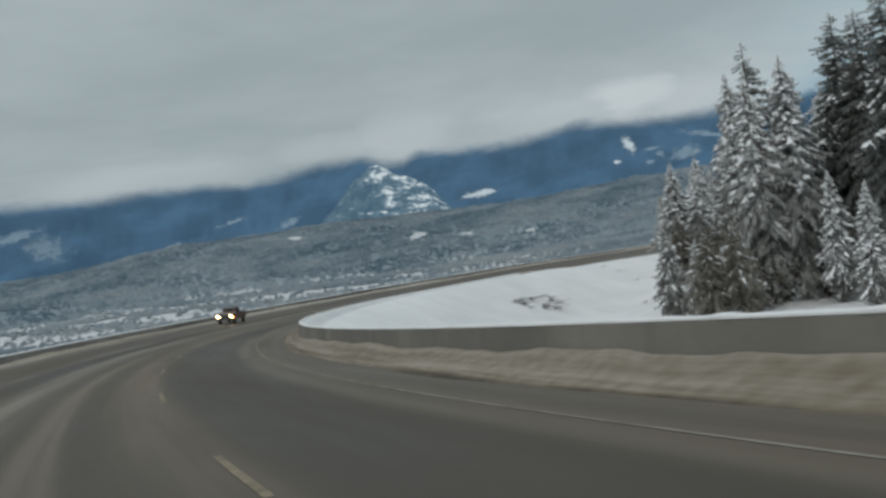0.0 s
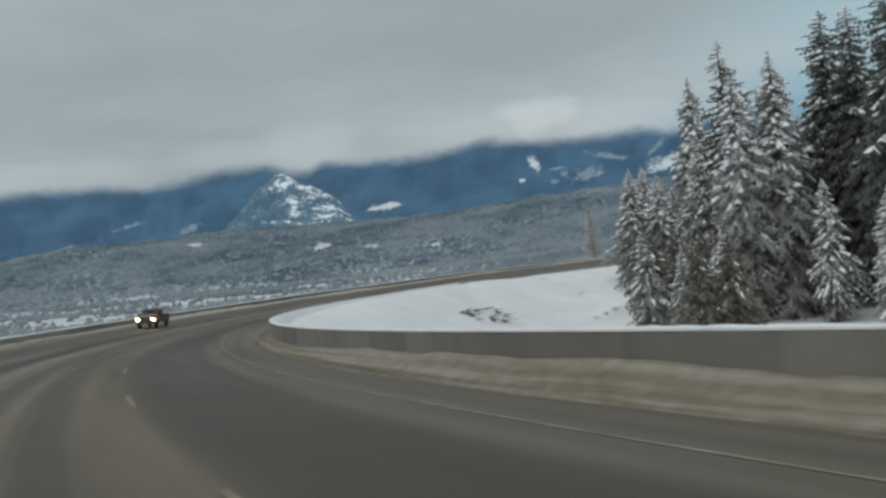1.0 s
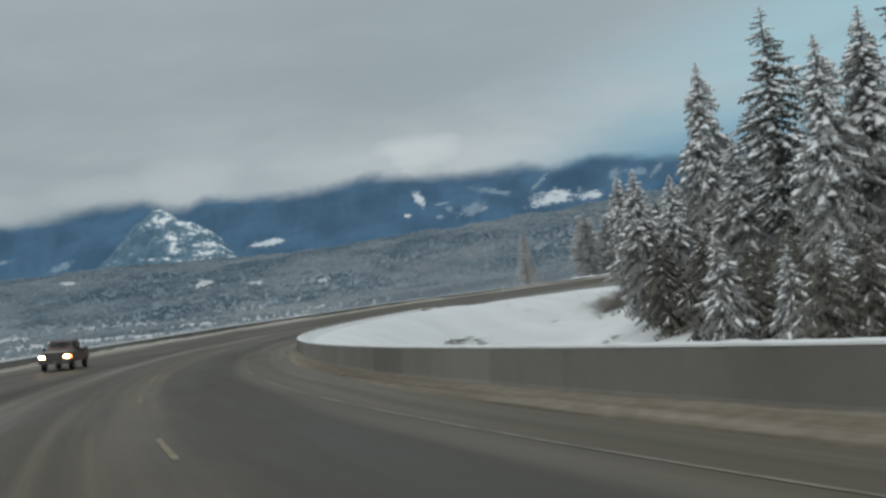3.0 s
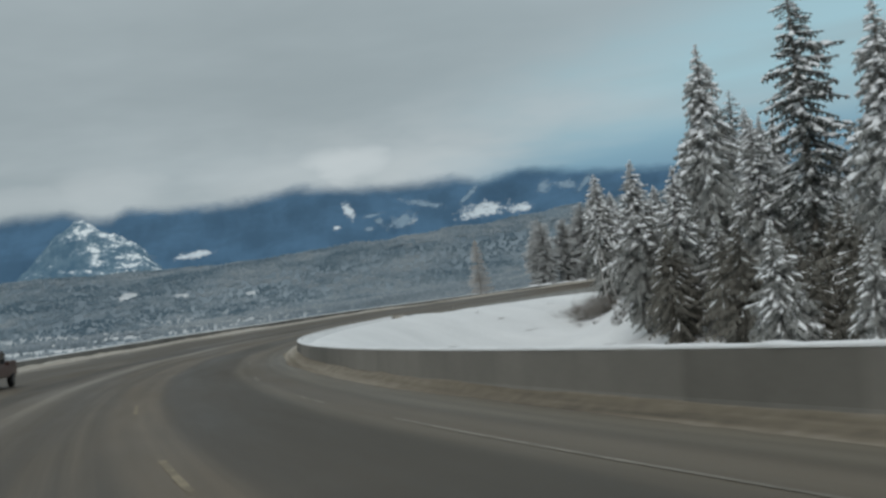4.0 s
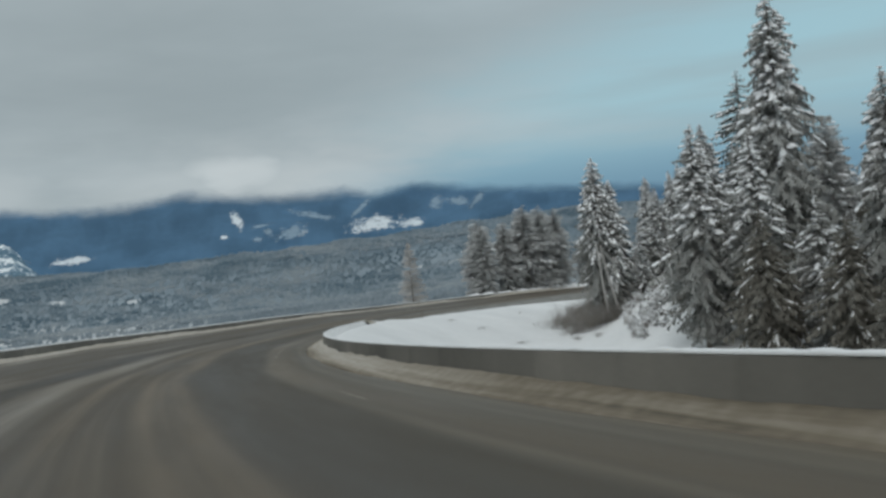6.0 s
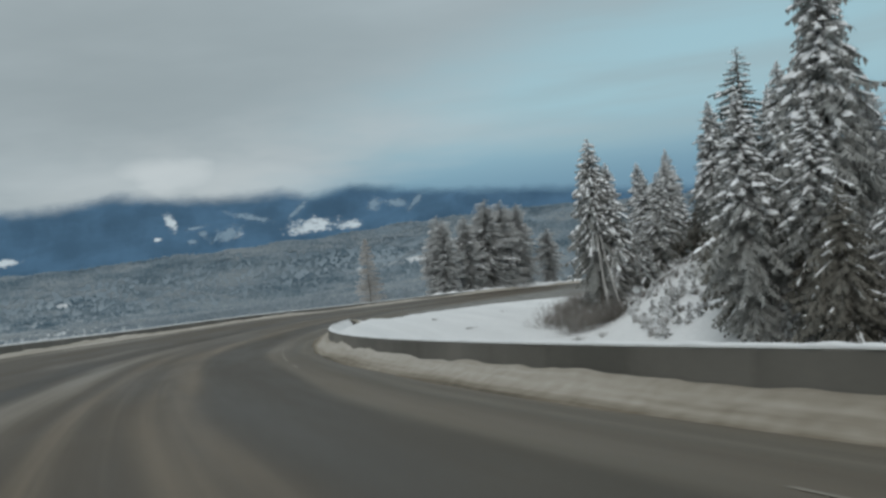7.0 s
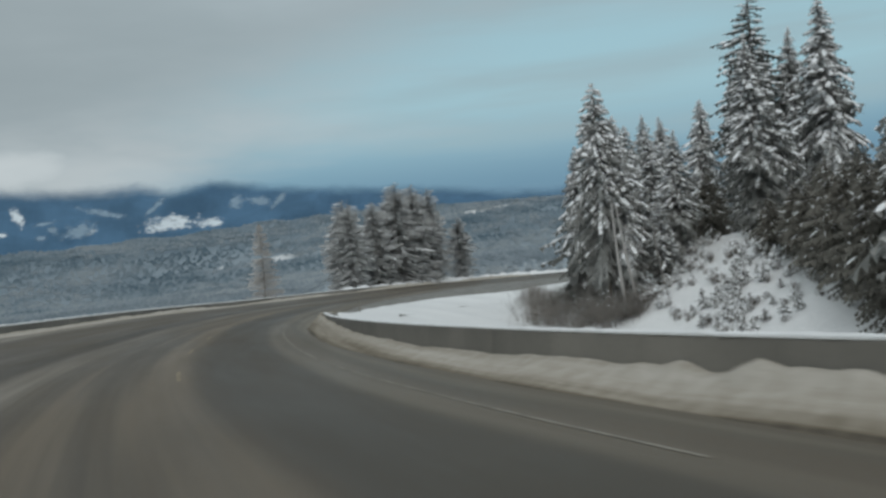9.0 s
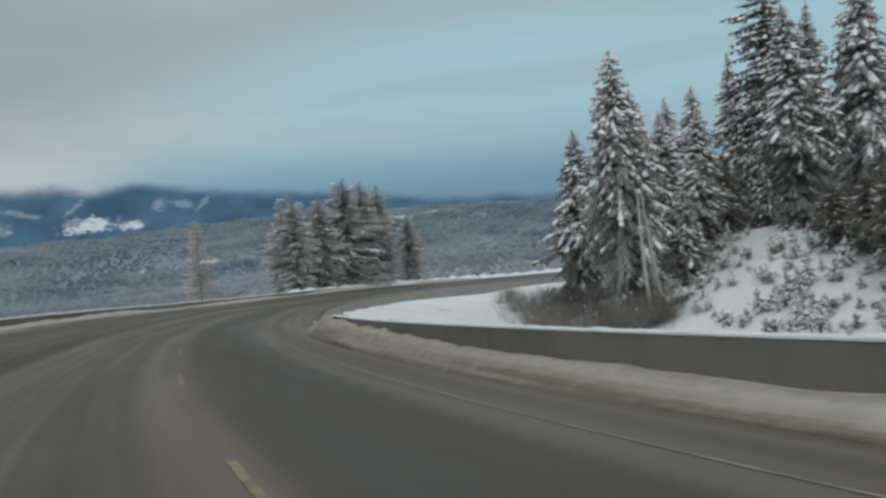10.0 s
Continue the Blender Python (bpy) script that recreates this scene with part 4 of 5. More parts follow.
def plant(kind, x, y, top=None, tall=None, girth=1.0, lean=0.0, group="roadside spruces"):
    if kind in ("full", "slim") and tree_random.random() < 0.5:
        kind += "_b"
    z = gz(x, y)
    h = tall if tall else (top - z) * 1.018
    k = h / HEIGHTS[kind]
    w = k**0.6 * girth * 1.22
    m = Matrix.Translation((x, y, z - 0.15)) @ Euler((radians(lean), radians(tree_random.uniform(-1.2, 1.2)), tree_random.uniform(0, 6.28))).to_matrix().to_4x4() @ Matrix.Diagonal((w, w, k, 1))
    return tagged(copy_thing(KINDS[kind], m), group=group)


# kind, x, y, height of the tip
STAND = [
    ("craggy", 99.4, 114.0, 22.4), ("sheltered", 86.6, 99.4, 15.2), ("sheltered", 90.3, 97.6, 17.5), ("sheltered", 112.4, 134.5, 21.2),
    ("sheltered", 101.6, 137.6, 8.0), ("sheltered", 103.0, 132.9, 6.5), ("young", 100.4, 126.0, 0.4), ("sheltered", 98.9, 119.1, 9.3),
    ("sombre", 100.2, 98.0, 22.4), ("sombre", 100.7, 94.4, 22.0), ("sombre", 95.7, 85.0, 22.5), ("paled", 125.6, 134.9, 8.6), ("paled", 128.5, 136.5, 9.6),
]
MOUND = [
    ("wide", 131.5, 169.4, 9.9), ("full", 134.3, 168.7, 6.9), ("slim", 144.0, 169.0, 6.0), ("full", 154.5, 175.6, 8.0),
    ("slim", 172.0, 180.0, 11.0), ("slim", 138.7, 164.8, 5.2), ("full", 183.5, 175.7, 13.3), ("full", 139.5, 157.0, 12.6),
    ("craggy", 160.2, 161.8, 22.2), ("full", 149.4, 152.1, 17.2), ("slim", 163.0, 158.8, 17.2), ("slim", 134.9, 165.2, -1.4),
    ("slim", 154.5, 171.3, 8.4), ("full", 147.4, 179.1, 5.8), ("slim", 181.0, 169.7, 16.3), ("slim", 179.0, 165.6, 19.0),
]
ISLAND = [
    ("paled", 225.3, 257.9, 11.3), ("paled", 231.4, 257.9, 10.9), ("paled", 240.0, 259.3, 10.2), ("paled", 209.3, 258.6, 7.0), ("paled", 210.6, 262.0, 8.0), ("paled", 217.6, 258.6, 7.2), ("paled", 255.7, 261.1, 3.4), ("paled", 235.0, 264.0, 7.6),
    ("paled", 221.6, 261.0, 7.4), ("paled", 228.4, 262.0, 9.4), ("paled", 213.6, 263.4, 4.6), ("paled", 243.2, 262.0, 6.8), ("paled", 236.0, 260.0, 9.6),
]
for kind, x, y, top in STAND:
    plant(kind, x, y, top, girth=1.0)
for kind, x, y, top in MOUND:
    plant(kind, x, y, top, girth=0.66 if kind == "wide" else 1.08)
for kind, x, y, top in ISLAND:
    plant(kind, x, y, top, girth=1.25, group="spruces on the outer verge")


def fill(count, s_range, o_range, kinds, low, high, seed, keep=3.0):
    rng, taken = random.Random(seed), []
    for _ in range(count * 12):
        if len(taken) >= count:
            break
        s, o = rng.uniform(*s_range), rng.uniform(*o_range)
        p = at(s, o)
        if all((p.x - q[0]) ** 2 + (p.y - q[1]) ** 2 > keep**2 for q in taken):
            taken.append((p.x, p.y))
            plant(rng.choice(kinds), p.x, p.y, tall=rng.uniform(low, high), girth=0.88)


# the dark lower trees between the stand and the mound: along, across, height
for s, o, tall in ((222.5, 43.0, 5.2), (218.5, 43.5, 6.0), (214.5, 43.0, 7.0), (210.0, 43.0, 8.0), (205.0, 41.8, 9.0), (200.5, 41.2, 9.5), (196.5, 40.2, 9.5), (220.0, 47.0, 7.5), (213.5, 47.5, 9.0), (207.0, 46.0, 10.5), (201.5, 45.0, 11.0), (226.5, 49.0, 7.0), (228.0, 53.0, 8.0)):
    p = at(s, o)
    plant("dark", p.x, p.y, tall=tall, girth=0.9)
fill(30, (116, 192), (41, 52), ["dark", "dark", "young", "dark"], 8, 13, 21, 2.6)
fill(12, (60, 135), (58, 76), ["full", "slim", "dark"], 12, 18, 22, 4)
fill(16, (138, 200), (53, 66), ["dark", "young"], 6, 10, 26, 3.5)
fill(12, (196, 222), (48, 62), ["young", "dark"], 7, 11, 23, 4)
fill(12, (228, 300), (58, 76), ["full", "slim"], 9, 13, 24, 5)
fill(9, (252, 285), (37, 52), ["young", "dark"], 5, 9, 25, 4)


def leaning_trunk(x, y, top, thick):
    z = gz(x, y)
    root = tagged(new("bare_trunk"), "thin leaning bare trunk dusted with snow", "tree", "leaning trunks")
    a, b = Vector((x, y, z - 0.3)), Vector(top)
    side = (b - a).cross(Vector((0, 0, 1))).normalized()
    other = (b - a).cross(side).normalized()
    verts = []
    for l in range(6):
        u = l / 5
        c = a.lerp(b, u) + side * 0.12 * math.sin(u * 3.1)
        for k in range(6):
            verts.append(c + (side * math.cos(k * 1.0472) + other * math.sin(k * 1.0472)) * thick * (1 - 0.6 * u))
    mesh("trunk", verts, [(l * 6 + k, l * 6 + (k + 1) % 6, l * 6 + 6 + (k + 1) % 6, l * 6 + 6 + k) for l in range(5) for k in range(6)], LARCH, root, smooth=True)


leaning_trunk(128.6, 166.7, (127.2, 166.65, -1.65), 0.17)
leaning_trunk(130.3, 166.2, (127.6, 166.45, -1.85), 0.16)
leaning_trunk(133.9, 164.9, (133.4, 165.4, -4.5), 0.11)


def shrub(name, seed, tall, spread, stems, mat, snow, label):
    """Bare twigs forking from the ground, each a thin three-sided stem, with snow on some forks."""
    rng = np.random.RandomState(seed)
    root = tagged(new(name), label, "shrub")
    verts, faces, sv, sf = [], [], [], []

    def twig(p, q, w):
        b = len(verts)
        d = np.array([0.6, 0.8, 0]) * w
        e = np.array([-0.8, 0.6, 0]) * w
        for c, k in ((p, 1.0), (q, 0.35)):
            verts.extend([tuple(c + d * k), tuple(c + e * k), tuple(c - (d + e) * k)])
        faces.extend([(b, b + 1, b + 4, b + 3), (b + 1, b + 2, b + 5, b + 4), (b + 2, b, b + 3, b + 5)])

    for _ in range(stems):
        a = rng.uniform(0, 6.28)
        p = np.array([rng.normal(0, spread * 0.3), rng.normal(0, spread * 0.3), -0.1])
        q = p + np.array([math.cos(a) * spread * rng.uniform(0.1, 0.6), math.sin(a) * spread * rng.uniform(0.1, 0.6), tall * rng.uniform(0.5, 1.0)])
        twig(p, q, 0.018)
        for _ in range(6):
            u = rng.uniform(0.3, 1)
            f = p + (q - p) * u
            g = f + np.array([rng.normal(0, 0.25) * spread, rng.normal(0, 0.25) * spread, rng.uniform(0.05, 0.35) * tall])
            twig(f, g, 0.012)
            if rng.uniform() < snow:
                b, w = len(sv), rng.uniform(0.05, 0.14)
                sv += [tuple(g + np.array([-w, 0, 0])), tuple(g + np.array([0, -w, 0.0])), tuple(g + np.array([w, 0, 0])), tuple(g + np.array([0, w, 0])), tuple(g + np.array([0, 0, w * 0.8]))]
                sf += [(b, b + 1, b + 4), (b + 1, b + 2, b + 4), (b + 2, b + 3, b + 4), (b + 3, b, b + 4), (b + 3, b + 2, b + 1, b)]
    tagged(mesh("brush", verts, faces, mat, root), kind="stuff")
    if sv:
        tagged(mesh("snow_load", sv, sf, TREE_SNOW, root), kind="stuff")
    return root


BRUSH = shrub("shrub", 31, 2.5, 3.9, 62, TWIG, 0.025, "brown leafless shrub in the snow beside the trees")
LOW = shrub("shrub", 32, 1.1, 0.7, 22, TWIG, 0.5, "low snow-flecked twiggy shrub on the mound")
TUFT = shrub("grass_tuft", 33, 0.24, 2.4, 60, GRASS, 0.0, "dry brown grass tuft poking through the snow")


def scatter(src, count, s_range, o_range, low, high, seed, group):
    rng = random.Random(seed)
    for _ in range(count):
        p = at(rng.uniform(*s_range), rng.uniform(*o_range))
        k = rng.uniform(low, high)
        m = Matrix.Translation((p.x, p.y, gz(p.x, p.y) - 0.03)) @ Euler((0, 0, rng.uniform(0, 6.28))).to_matrix().to_4x4() @ Matrix.Diagonal((k, k, k * rng.uniform(0.6, 1.25), 1))
        tagged(copy_thing(src, m), group=group)


scatter(BRUSH, 60, (229, 264), (25.5, 34), 0.4, 1.05, 41, "shrubs by the hollow")
scatter(BRUSH, 22, (262, 300), (24, 33), 0.3, 0.8, 48, "shrubs by the hollow")
scatter(BRUSH, 9, (220, 238), (28, 34), 0.25, 0.6, 42, "shrubs by the hollow")
scatter(BRUSH, 4, (190, 204), (30, 35), 0.2, 0.4, 45, "shrubs by the hollow")
scatter(LOW, 60, (206, 244), (34, 43.5), 0.4, 1.2, 43, "shrubs on the mound")
scatter(KINDS["small"], 84, (206, 250), (34.5, 45), 0.16, 0.5, 44, "saplings on the mound")
scatter(KINDS["small"], 16, (214, 222), (36, 41), 0.3, 0.62, 49, "saplings on the mound")
scatter(TUFT, 16, (164, 184), (15.2, 19.8), 0.6, 1.2, 46, "grass tufts in the hollow")
scatter(TUFT, 5, (205, 262), (12, 22), 0.4, 0.8, 47, "grass tufts in the hollow")


def larch(x, y, top):
    z = gz(x, y)
    root = tagged(new("larch_tree"), "bare brownish larch standing beyond the outer barrier", "tree", "spruces on the outer verge")
    rng = np.random.RandomState(51)
    h = top - z
    tv = [(0.22 * (1 - l / 6) * math.cos(k * 1.0472) + 0.02, 0.22 * (1 - l / 6) * math.sin(k * 1.0472), h * l / 6) for l in range(7) for k in range(6)]
    mesh("trunk", tv, [(l * 6 + k, l * 6 + (k + 1) % 6, l * 6 + 6 + (k + 1) % 6, l * 6 + 6 + k) for l in range(6) for k in range(6)], BARK, root)
    fv, ff = [], []
    for _ in range(430):
        u = rng.uniform(0.22, 1)
        a, length = rng.uniform(0, 6.28), 4.3 * (1 - u) ** 0.6 * rng.uniform(0.5, 1.1) + 0.2
        for j in range(4):
            r0, r1 = length * j / 4, length * (j + 1) / 4
            zz = h * u + 0.12 * r1 - 0.03 * r1 * r1
            b, w = len(fv), rng.uniform(0.05, 0.15)
            fv += [(math.cos(a) * r0, math.sin(a) * r0, zz), (math.cos(a) * r1, math.sin(a) * r1, zz + 0.1), (math.cos(a + 0.1) * r1, math.sin(a + 0.1) * r1, zz - w * 2)]
            ff.append((b, b + 1, b + 2))
    tagged(mesh("crown", fv, ff, LARCH, root), kind="stuff")
    root.location = (x, y, z)


larch(193.5, 268.8, 4.0)
for k in KINDS.values():
    for o in (*k.children_recursive, k):
        bpy.data.objects.remove(o)
for k in (BRUSH, LOW, TUFT):
    for o in (*k.children_recursive, k):
        bpy.data.objects.remove(o)


# ---------------------------------------------------------------- the far woods
def far_woods(name, seed, count, r_low, r_high, az_low, az_high, tall, label, tiers, mat):
    rng = np.random.RandomState(seed)
    r = np.sqrt(rng.uniform(r_low**2, r_high**2, count))
    az = np.radians(rng.uniform(az_low, az_high, count))
    x, y = 25 + r * np.sin(az), 75 + r * np.cos(az)
    s, o = along_across(x, y)
    keep = (o < -45) & (brush_mask(x, y) > rng.uniform(0.25, 0.75, count))
    x, y, r = x[keep], y[keep], r[keep]
    n = len(x)
    z = ground_z(x, y)
    h = rng.uniform(0.75, 1.1, n) * tall
    w = h * rng.uniform(0.6, 0.95, n)
    sides = 5
    verts, faces = [], []
    ang = rng.uniform(0, 6.28, n)
    per = tiers * (sides + 1)
    allv = np.zeros((n, per, 3))
    for t in range(tiers):
        lo, hi = t / tiers * 0.85, min(1.0, (t + 1.35) / tiers)
        rad = w * (1 - t / tiers * 0.85)
        for k in range(sides):
            a = ang + 6.283 * k / sides + t * 0.6
            jag = rng.uniform(0.6, 1.2, n)
            allv[:, t * (sides + 1) + k] = np.stack([x + rad * jag * np.cos(a), y + rad * jag * np.sin(a), z + h * lo + rng.uniform(-0.04, 0.04, n) * h], 1)
        allv[:, t * (sides + 1) + sides] = np.stack([x, y, z + h * hi], 1)
    tri = np.array([(t * (sides + 1) + k, t * (sides + 1) + (k + 1) % sides, t * (sides + 1) + sides) for t in range(tiers) for k in range(sides)])
    idx = (np.arange(n)[:, None, None] * per + tri[None]).reshape(-1, 3)
    me = bpy.data.meshes.new(name)
    me.vertices.add(n * per)
    me.vertices.foreach_set("co", allv.reshape(-1).astype(np.float32))
    me.loops.add(len(idx) * 3)
    me.loops.foreach_set("vertex_index", idx.reshape(-1).astype(np.int32))
    me.polygons.add(len(idx))
    me.polygons.foreach_set("loop_start", np.arange(0, len(idx) * 3, 3, dtype=np.int32))
    me.update(calc_edges=True)
    me.materials.append(mat)
    tagged(new(name, me), label, "woods", kind="stuff")


far_woods("near_valley_woods", 71, 4200, 300, 900, -8, 84, 6.5, "grey-blue conifer woods in haze on the valley side", 4, WOODS)
far_woods("far_woods", 72, 15000, 900, 2000, -8, 84, 7, "hazy grey conifer forest across the valley", 3, FAR_WOODS)
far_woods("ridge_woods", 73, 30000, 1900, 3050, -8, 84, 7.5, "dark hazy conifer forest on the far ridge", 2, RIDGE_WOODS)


# ---------------------------------------------------------------- mountains
CLOUD_AZ = [-30, 0, 7.8, 10.6, 13.1, 16.5, 19.5, 20.7, 22.0, 22.9, 25.9, 29, 32, 35, 38, 41, 42.5, 44.7, 50.5, 56, 61, 68, 90]
CLOUD_EL = [5.3, 5.2, 5.0, 5.0, 4.7, 5.15, 5.25, 4.75, 4.75, 5.2, 5.0, 5.0, 5.35, 5.0, 4.85, 4.85, 4.4, 4.75, 4.1, 3.6, 2.9, 2.6, 2.3]


def far_range(name, dist, az0, az1, el_top, mat, label, seed, rough):
    az = np.arange(az0, az1, 0.25)
    el = np.linspace(-1.0, 1.0, 26)
    ag, eg = np.meshgrid(az, el, indexing="ij")
    up = np.interp(ag, [-20, 0, 10, 30, 50, 60, 68, 76, 90], el_top)
    e = np.where(eg < 0, eg * 1.5, eg * up)
    d = dist + 500 * np.clip(eg, 0, 1) + waves(ag * 60, e * 160, seed, 420, 5) * rough
    x, y = 25 + d * np.sin(np.radians(ag)), 75 + d * np.cos(np.radians(ag))
    z = d * np.tan(np.radians(e))
    uv = np.stack([ag.ravel(), (e - np.interp(ag, CLOUD_AZ, CLOUD_EL)).ravel()], 1)
    ob = mesh(name, np.stack([x.ravel(), y.ravel(), z.ravel()], 1), grid_faces(*ag.shape), mat, smooth=True, uv=uv)
    return tagged(ob, label, "mountain", kind="structure")


far_range("backdrop", 4150, -25, 100, [8, 8, 8, 8, 7.2, 5.6, 4.2, 3.6, 3.4], BLUE, "forested mountains in haze blue with their tops in cloud", 81, 150)


def snowy_peak():
    """A blunt-topped rocky mountain: steep on one side, a long stepped shoulder on the other, gullies down its face."""
    n, m = 150, 90
    az = np.linspace(16.4, 24.8, n)
    v = np.linspace(-1, 1, m)
    ag, vg = np.meshgrid(az, v, indexing="ij")
    crest = np.interp(ag, [16.4, 17.2, 17.9, 18.8, 19.6, 20.0, 20.5, 20.8, 21.2, 22.4, 23.3, 23.9, 24.8], [1.4, 2.35, 3.0, 3.95, 4.5, 4.85, 4.85, 4.62, 4.2, 3.7, 3.05, 2.1, 1.2])
    crest = crest + waves(ag * 66, 0 * ag, 85, 50, 5) * 0.16
    slope = np.clip(1 - np.abs(vg) ** 0.85, 0, 1)
    d = 3800.0 + vg * 360
    gully = 1 - np.abs(waves(ag * 66 + vg * 40, vg * 200, 83, 95, 4))
    h = 0.9 + (crest - 0.9) * slope + (gully - 0.7) * 0.5 * slope * (1 - slope) * 3
    x, y = 25 + d * np.sin(np.radians(ag)), 75 + d * np.cos(np.radians(ag))
    z = d * np.tan(np.radians(np.maximum(h, -1.0)))
    uv = np.stack([ag.ravel(), (h - 7.5).ravel()], 1)
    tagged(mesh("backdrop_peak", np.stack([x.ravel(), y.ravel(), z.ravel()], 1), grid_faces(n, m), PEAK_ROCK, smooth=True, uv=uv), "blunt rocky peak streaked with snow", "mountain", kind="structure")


snowy_peak()


def snowfield(az, el, width, height, tilt, mat, dist=3950.0):
    """An open snowy slope in the far forest, with a ragged edge."""
    verts, uv = [(0.0, 0.0)], [(0.0, 0.0)]
    for ring in (0.5, 1.0):
        for k in range(28):
            a = 6.283 * k / 28
            verts.append((math.cos(a) * width * 0.75 * ring, math.sin(a) * height * 0.75 * ring))
            uv.append((ring * 1.3, 0.0))
    out = []
    for a, e in verts:
        aa, ee = radians(az + a * math.cos(tilt) - e * math.sin(tilt)), radians(el + a * math.sin(tilt) + e * math.cos(tilt))
        d = dist + e * 60
        out.append((25 + d * math.sin(aa), 75 + d * math.cos(aa), d * math.tan(ee)))
    faces = [(0, k, k % 28 + 1) for k in range(1, 29)] + [(k, k + 28, k % 28 + 29, k % 28 + 1) for k in range(1, 29)]
    ob = mesh("snowfield", out, faces, mat, uv=uv)
    tagged(ob, "open white snowfield on the far mountainside", "snowfield", kind="structure")


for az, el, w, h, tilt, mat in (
    (26.08, 2.22, 1.8, 0.42, 0.02, SNOWFIELD), (11.85, 2.72, 1.8, 0.22, 0.18, BLUE_SNOW), (14.9, 2.2, 1.3, 0.5, 0.3, BLUE_SNOW), (8.6, 1.92, 1.0, 0.22, 0.1, BLUE_SNOW),
    (34.8, 3.68, 0.5, 1.05, 0.35, SNOWFIELD), (34.05, 2.78, 0.45, 0.22, 0.0, SNOWFIELD), (36.1, 3.22, 1.3, 0.2, 0.15, BLUE_SNOW), (36.45, 2.84, 0.55, 0.4, -0.5, BLUE_SNOW),
    (35.9, 2.5, 0.5, 0.26, 0.0, BLUE_SNOW), (37.8, 2.74, 1.8, 0.75, 0.2, BLUE_SNOW), (38.3, 2.62, 0.8, 0.3, 0.4, SNOWFIELD), (39.0, 3.54, 2.5, 0.34, -0.25, BLUE_SNOW),
    (41.7, 3.7, 1.5, 0.3, 0.65, BLUE_SNOW), (42.35, 2.74, 2.7, 0.85, 0.08, SNOWFIELD), (44.5, 2.57, 1.5, 0.5, 0.0, SNOWFIELD), (45.95, 3.6, 0.8, 0.7, 0.2, BLUE_SNOW),
    (47.2, 3.56, 1.5, 0.5, -0.2, BLUE_SNOW), (48.3, 3.56, 1.2, 0.35, 0.8, BLUE_SNOW), (1.8, 2.72, 2.4, 1.4, -0.5, BLUE_SNOW), (0.2, 3.5, 3.0, 0.5, 0.2, BLUE_SNOW), (23.1, 2.18, 1.3, 0.42, 0.25, SNOWFIELD),
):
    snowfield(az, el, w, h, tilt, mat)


# ---------------------------------------------------------------- the oncoming pickup
def shiny(name, colour, rough, metal=0.0):
    m, t, b = material(name, rough, metal, 0.5)
    n = noise_tex(t, 2.5, 4, 0.6, place(t))
    link(t, mix(t, grey_ramp(t, n, 0.35, 0.7), colour, tuple(0.6 * c + 0.4 * d for c, d in zip(colour, (0.16, 0.145, 0.12)))), b.inputs["Base Color"])
    return m


def glowing(name, colour, strength):
    m, t, b = material(name, 0.3)
    b.inputs["Base Color"].default_value = (*colour, 1)
    b.inputs["Emission Color"].default_value = (*colour, 1)
    b.inputs["Emission Strength"].default_value = strength
    return m


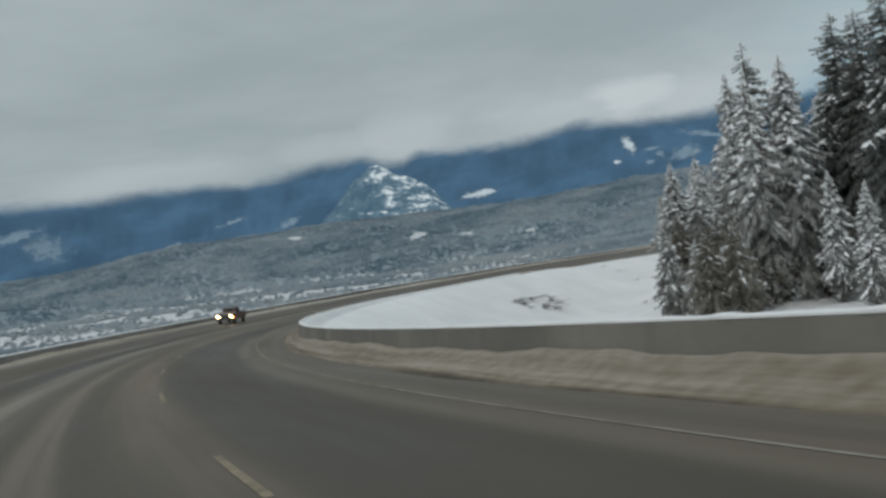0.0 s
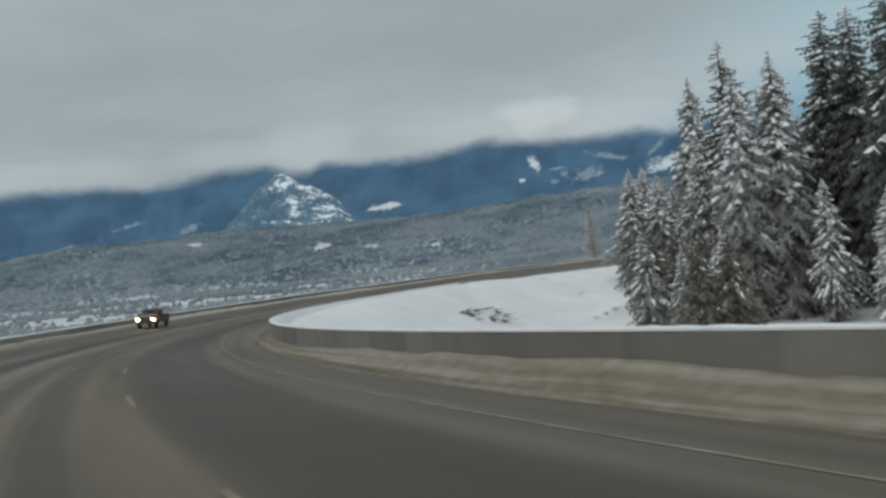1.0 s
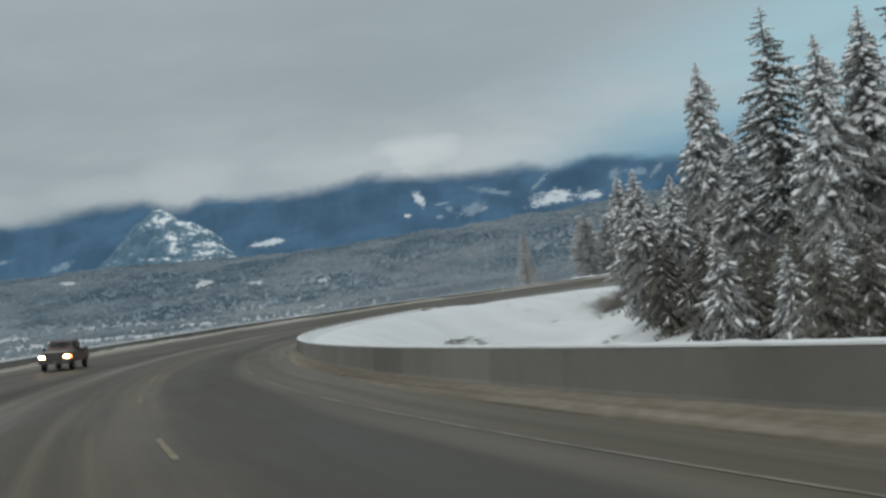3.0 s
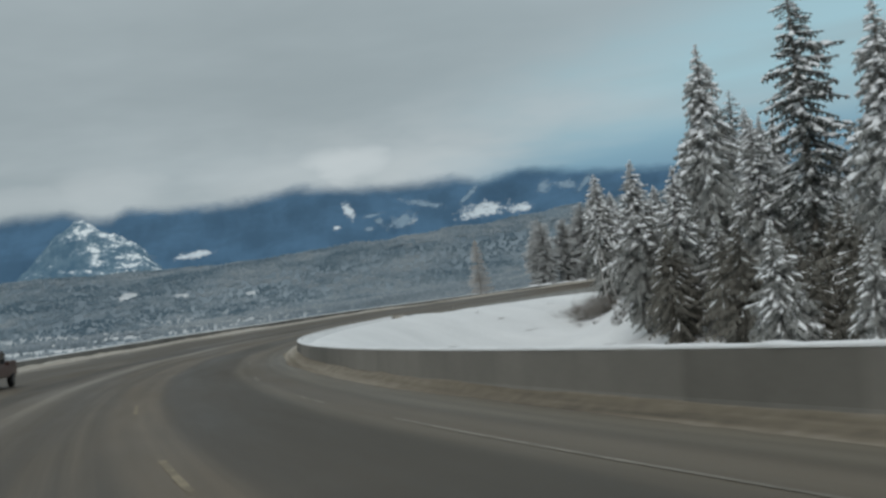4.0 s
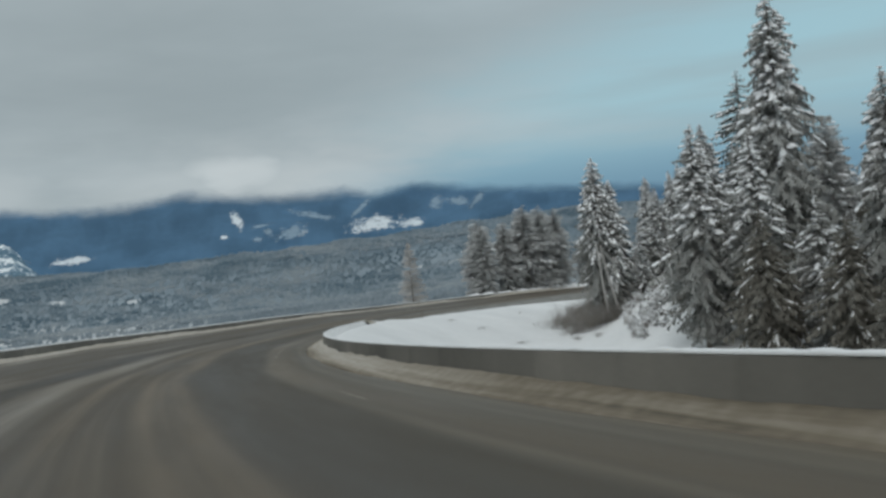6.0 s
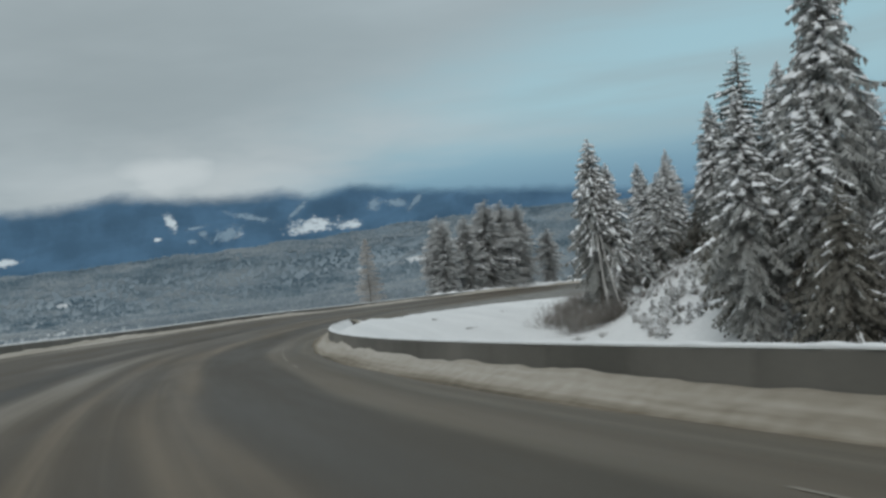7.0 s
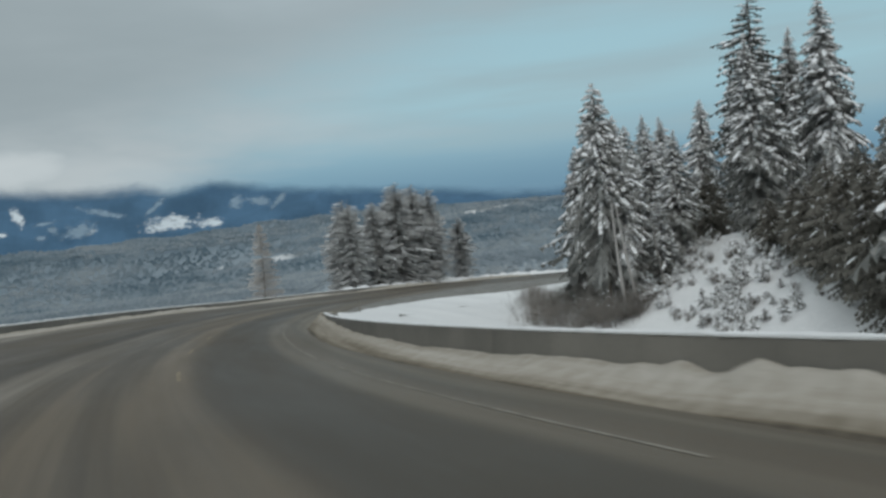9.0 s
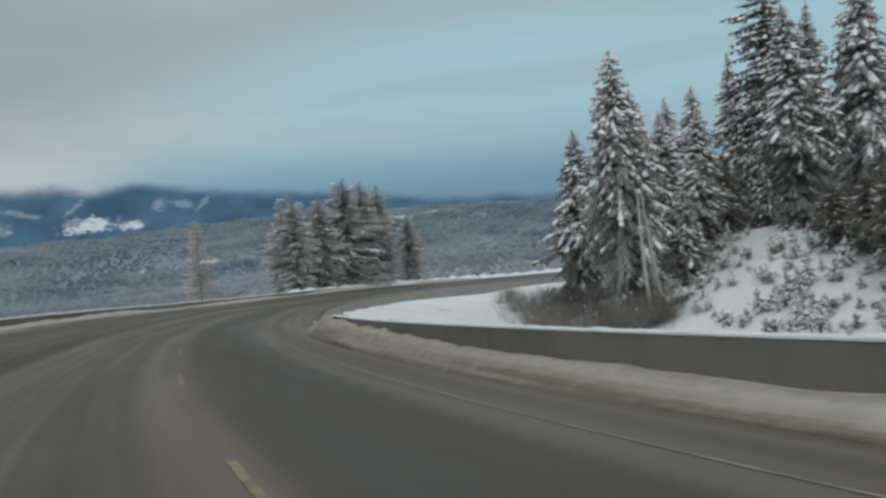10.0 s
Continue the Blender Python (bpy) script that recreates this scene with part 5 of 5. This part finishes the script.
def pickup():
    RED, GLASS, RUBBER, CHROME = shiny("dusty_red_paint", (0.085, 0.030, 0.022), 0.35), shiny("dark_glass", (0.02, 0.022, 0.025), 0.08), simple("rubber", (0.012, 0.012, 0.012), (0.04, 0.04, 0.04), 6), shiny("grille_metal", (0.12, 0.12, 0.12), 0.35, 0.6)
    # bonnet only: the sky's reflection is put into this pale base colour
    PALE = shiny("sky_pale_paint", (0.42, 0.40, 0.37), 0.35)
    LAMP = glowing("headlight_glow", (1.0, 0.78, 0.36), 22)
    AMBER = glowing("marker_glow", (1.0, 0.35, 0.05), 4.0)
    root = tagged(new("pickup_truck"), "dusty dark red pickup truck with lit headlights in the oncoming lane", "car")
    body = part("body", box(-0.95, 0.95, -2.7, 2.65, 0.5, 1.12, 0.09), RED, root)
    part("bonnet", box(-0.88, 0.88, 0.95, 2.55, 1.08, 1.24, 0.07), PALE, root, "bonnet pale with the sky's reflection")
    cab = part("cab", box(-0.86, 0.86, -0.85, 1.15, 1.10, 1.86, 0.08, 0.16), RED, root)
    part("windscreen", box(-0.70, 0.70, 0.86, 1.08, 1.24, 1.76, 0.03, 0.14), GLASS, cab)
    part("side_window", box(-0.865, -0.74, -0.5, 0.75, 1.28, 1.72, 0.02), GLASS, cab)
    part("side_window", box(0.74, 0.865, -0.5, 0.75, 1.28, 1.72, 0.02), GLASS, cab)
    part("cargo_bed", box(-0.93, 0.93, -2.68, -0.9, 1.06, 1.30, 0.04), RED, root)
    part("grille", box(-0.52, 0.52, 2.62, 2.70, 0.74, 1.06, 0.02), CHROME, root)
    part("bumper", box(-0.97, 0.97, 2.60, 2.82, 0.46, 0.68, 0.05), CHROME, root)
    part("number_plate", box(-0.17, 0.17, 2.82, 2.835, 0.50, 0.64, 0.0), PAINT, root)
    for sgn in (-1, 1):
        part("headlight", box(sgn * 0.74 - 0.17, sgn * 0.74 + 0.17, 2.60, 2.72, 0.80, 1.0, 0.05), LAMP, root, "bright warm headlight")
        part("marker_light", box(sgn * 0.945 - 0.03, sgn * 0.945 + 0.03, 2.3, 2.56, 0.8, 1.0, 0.015), AMBER, root, "amber marker light")
        part("side_mirror", box(sgn * 1.04 - 0.1, sgn * 1.04 + 0.1, 0.78, 0.9, 1.22, 1.42, 0.03), RUBBER, root)
        for y in (1.75, -1.75):
            bm = bmesh.new()
            spin = Matrix.Translation((sgn * 0.84, y, 0.37)) @ Euler((0, radians(90), 0)).to_matrix().to_4x4()
            bmesh.ops.create_cone(bm, cap_ends=True, segments=22, radius1=0.37, radius2=0.37, depth=0.25, matrix=spin)
            bmesh.ops.bevel(bm, geom=[e for e in bm.edges if len(e.link_faces) == 2 and e.calc_face_angle(0) > 0.8], offset=0.05, segments=2, affect="EDGES")
            wheel = part("wheel", bm, RUBBER, root)
            bm = bmesh.new()
            bmesh.ops.create_cone(bm, cap_ends=True, segments=16, radius1=0.2, radius2=0.17, depth=0.27, matrix=spin)
            part("rim", bm, CHROME, wheel)
    s, o = 109.5, -6.4
    p = at(s, o, 0.0)
    a, b = at(s - 2, o), at(s + 2, o)
    y = (a - b).normalized()
    x = (at(s, o - 1) - at(s, o + 1)).normalized()
    m = Matrix((x, y, x.cross(y))).transposed().to_4x4()
    m.translation = p
    root.matrix_world = m @ Matrix.Scale(0.9, 4)


pickup()
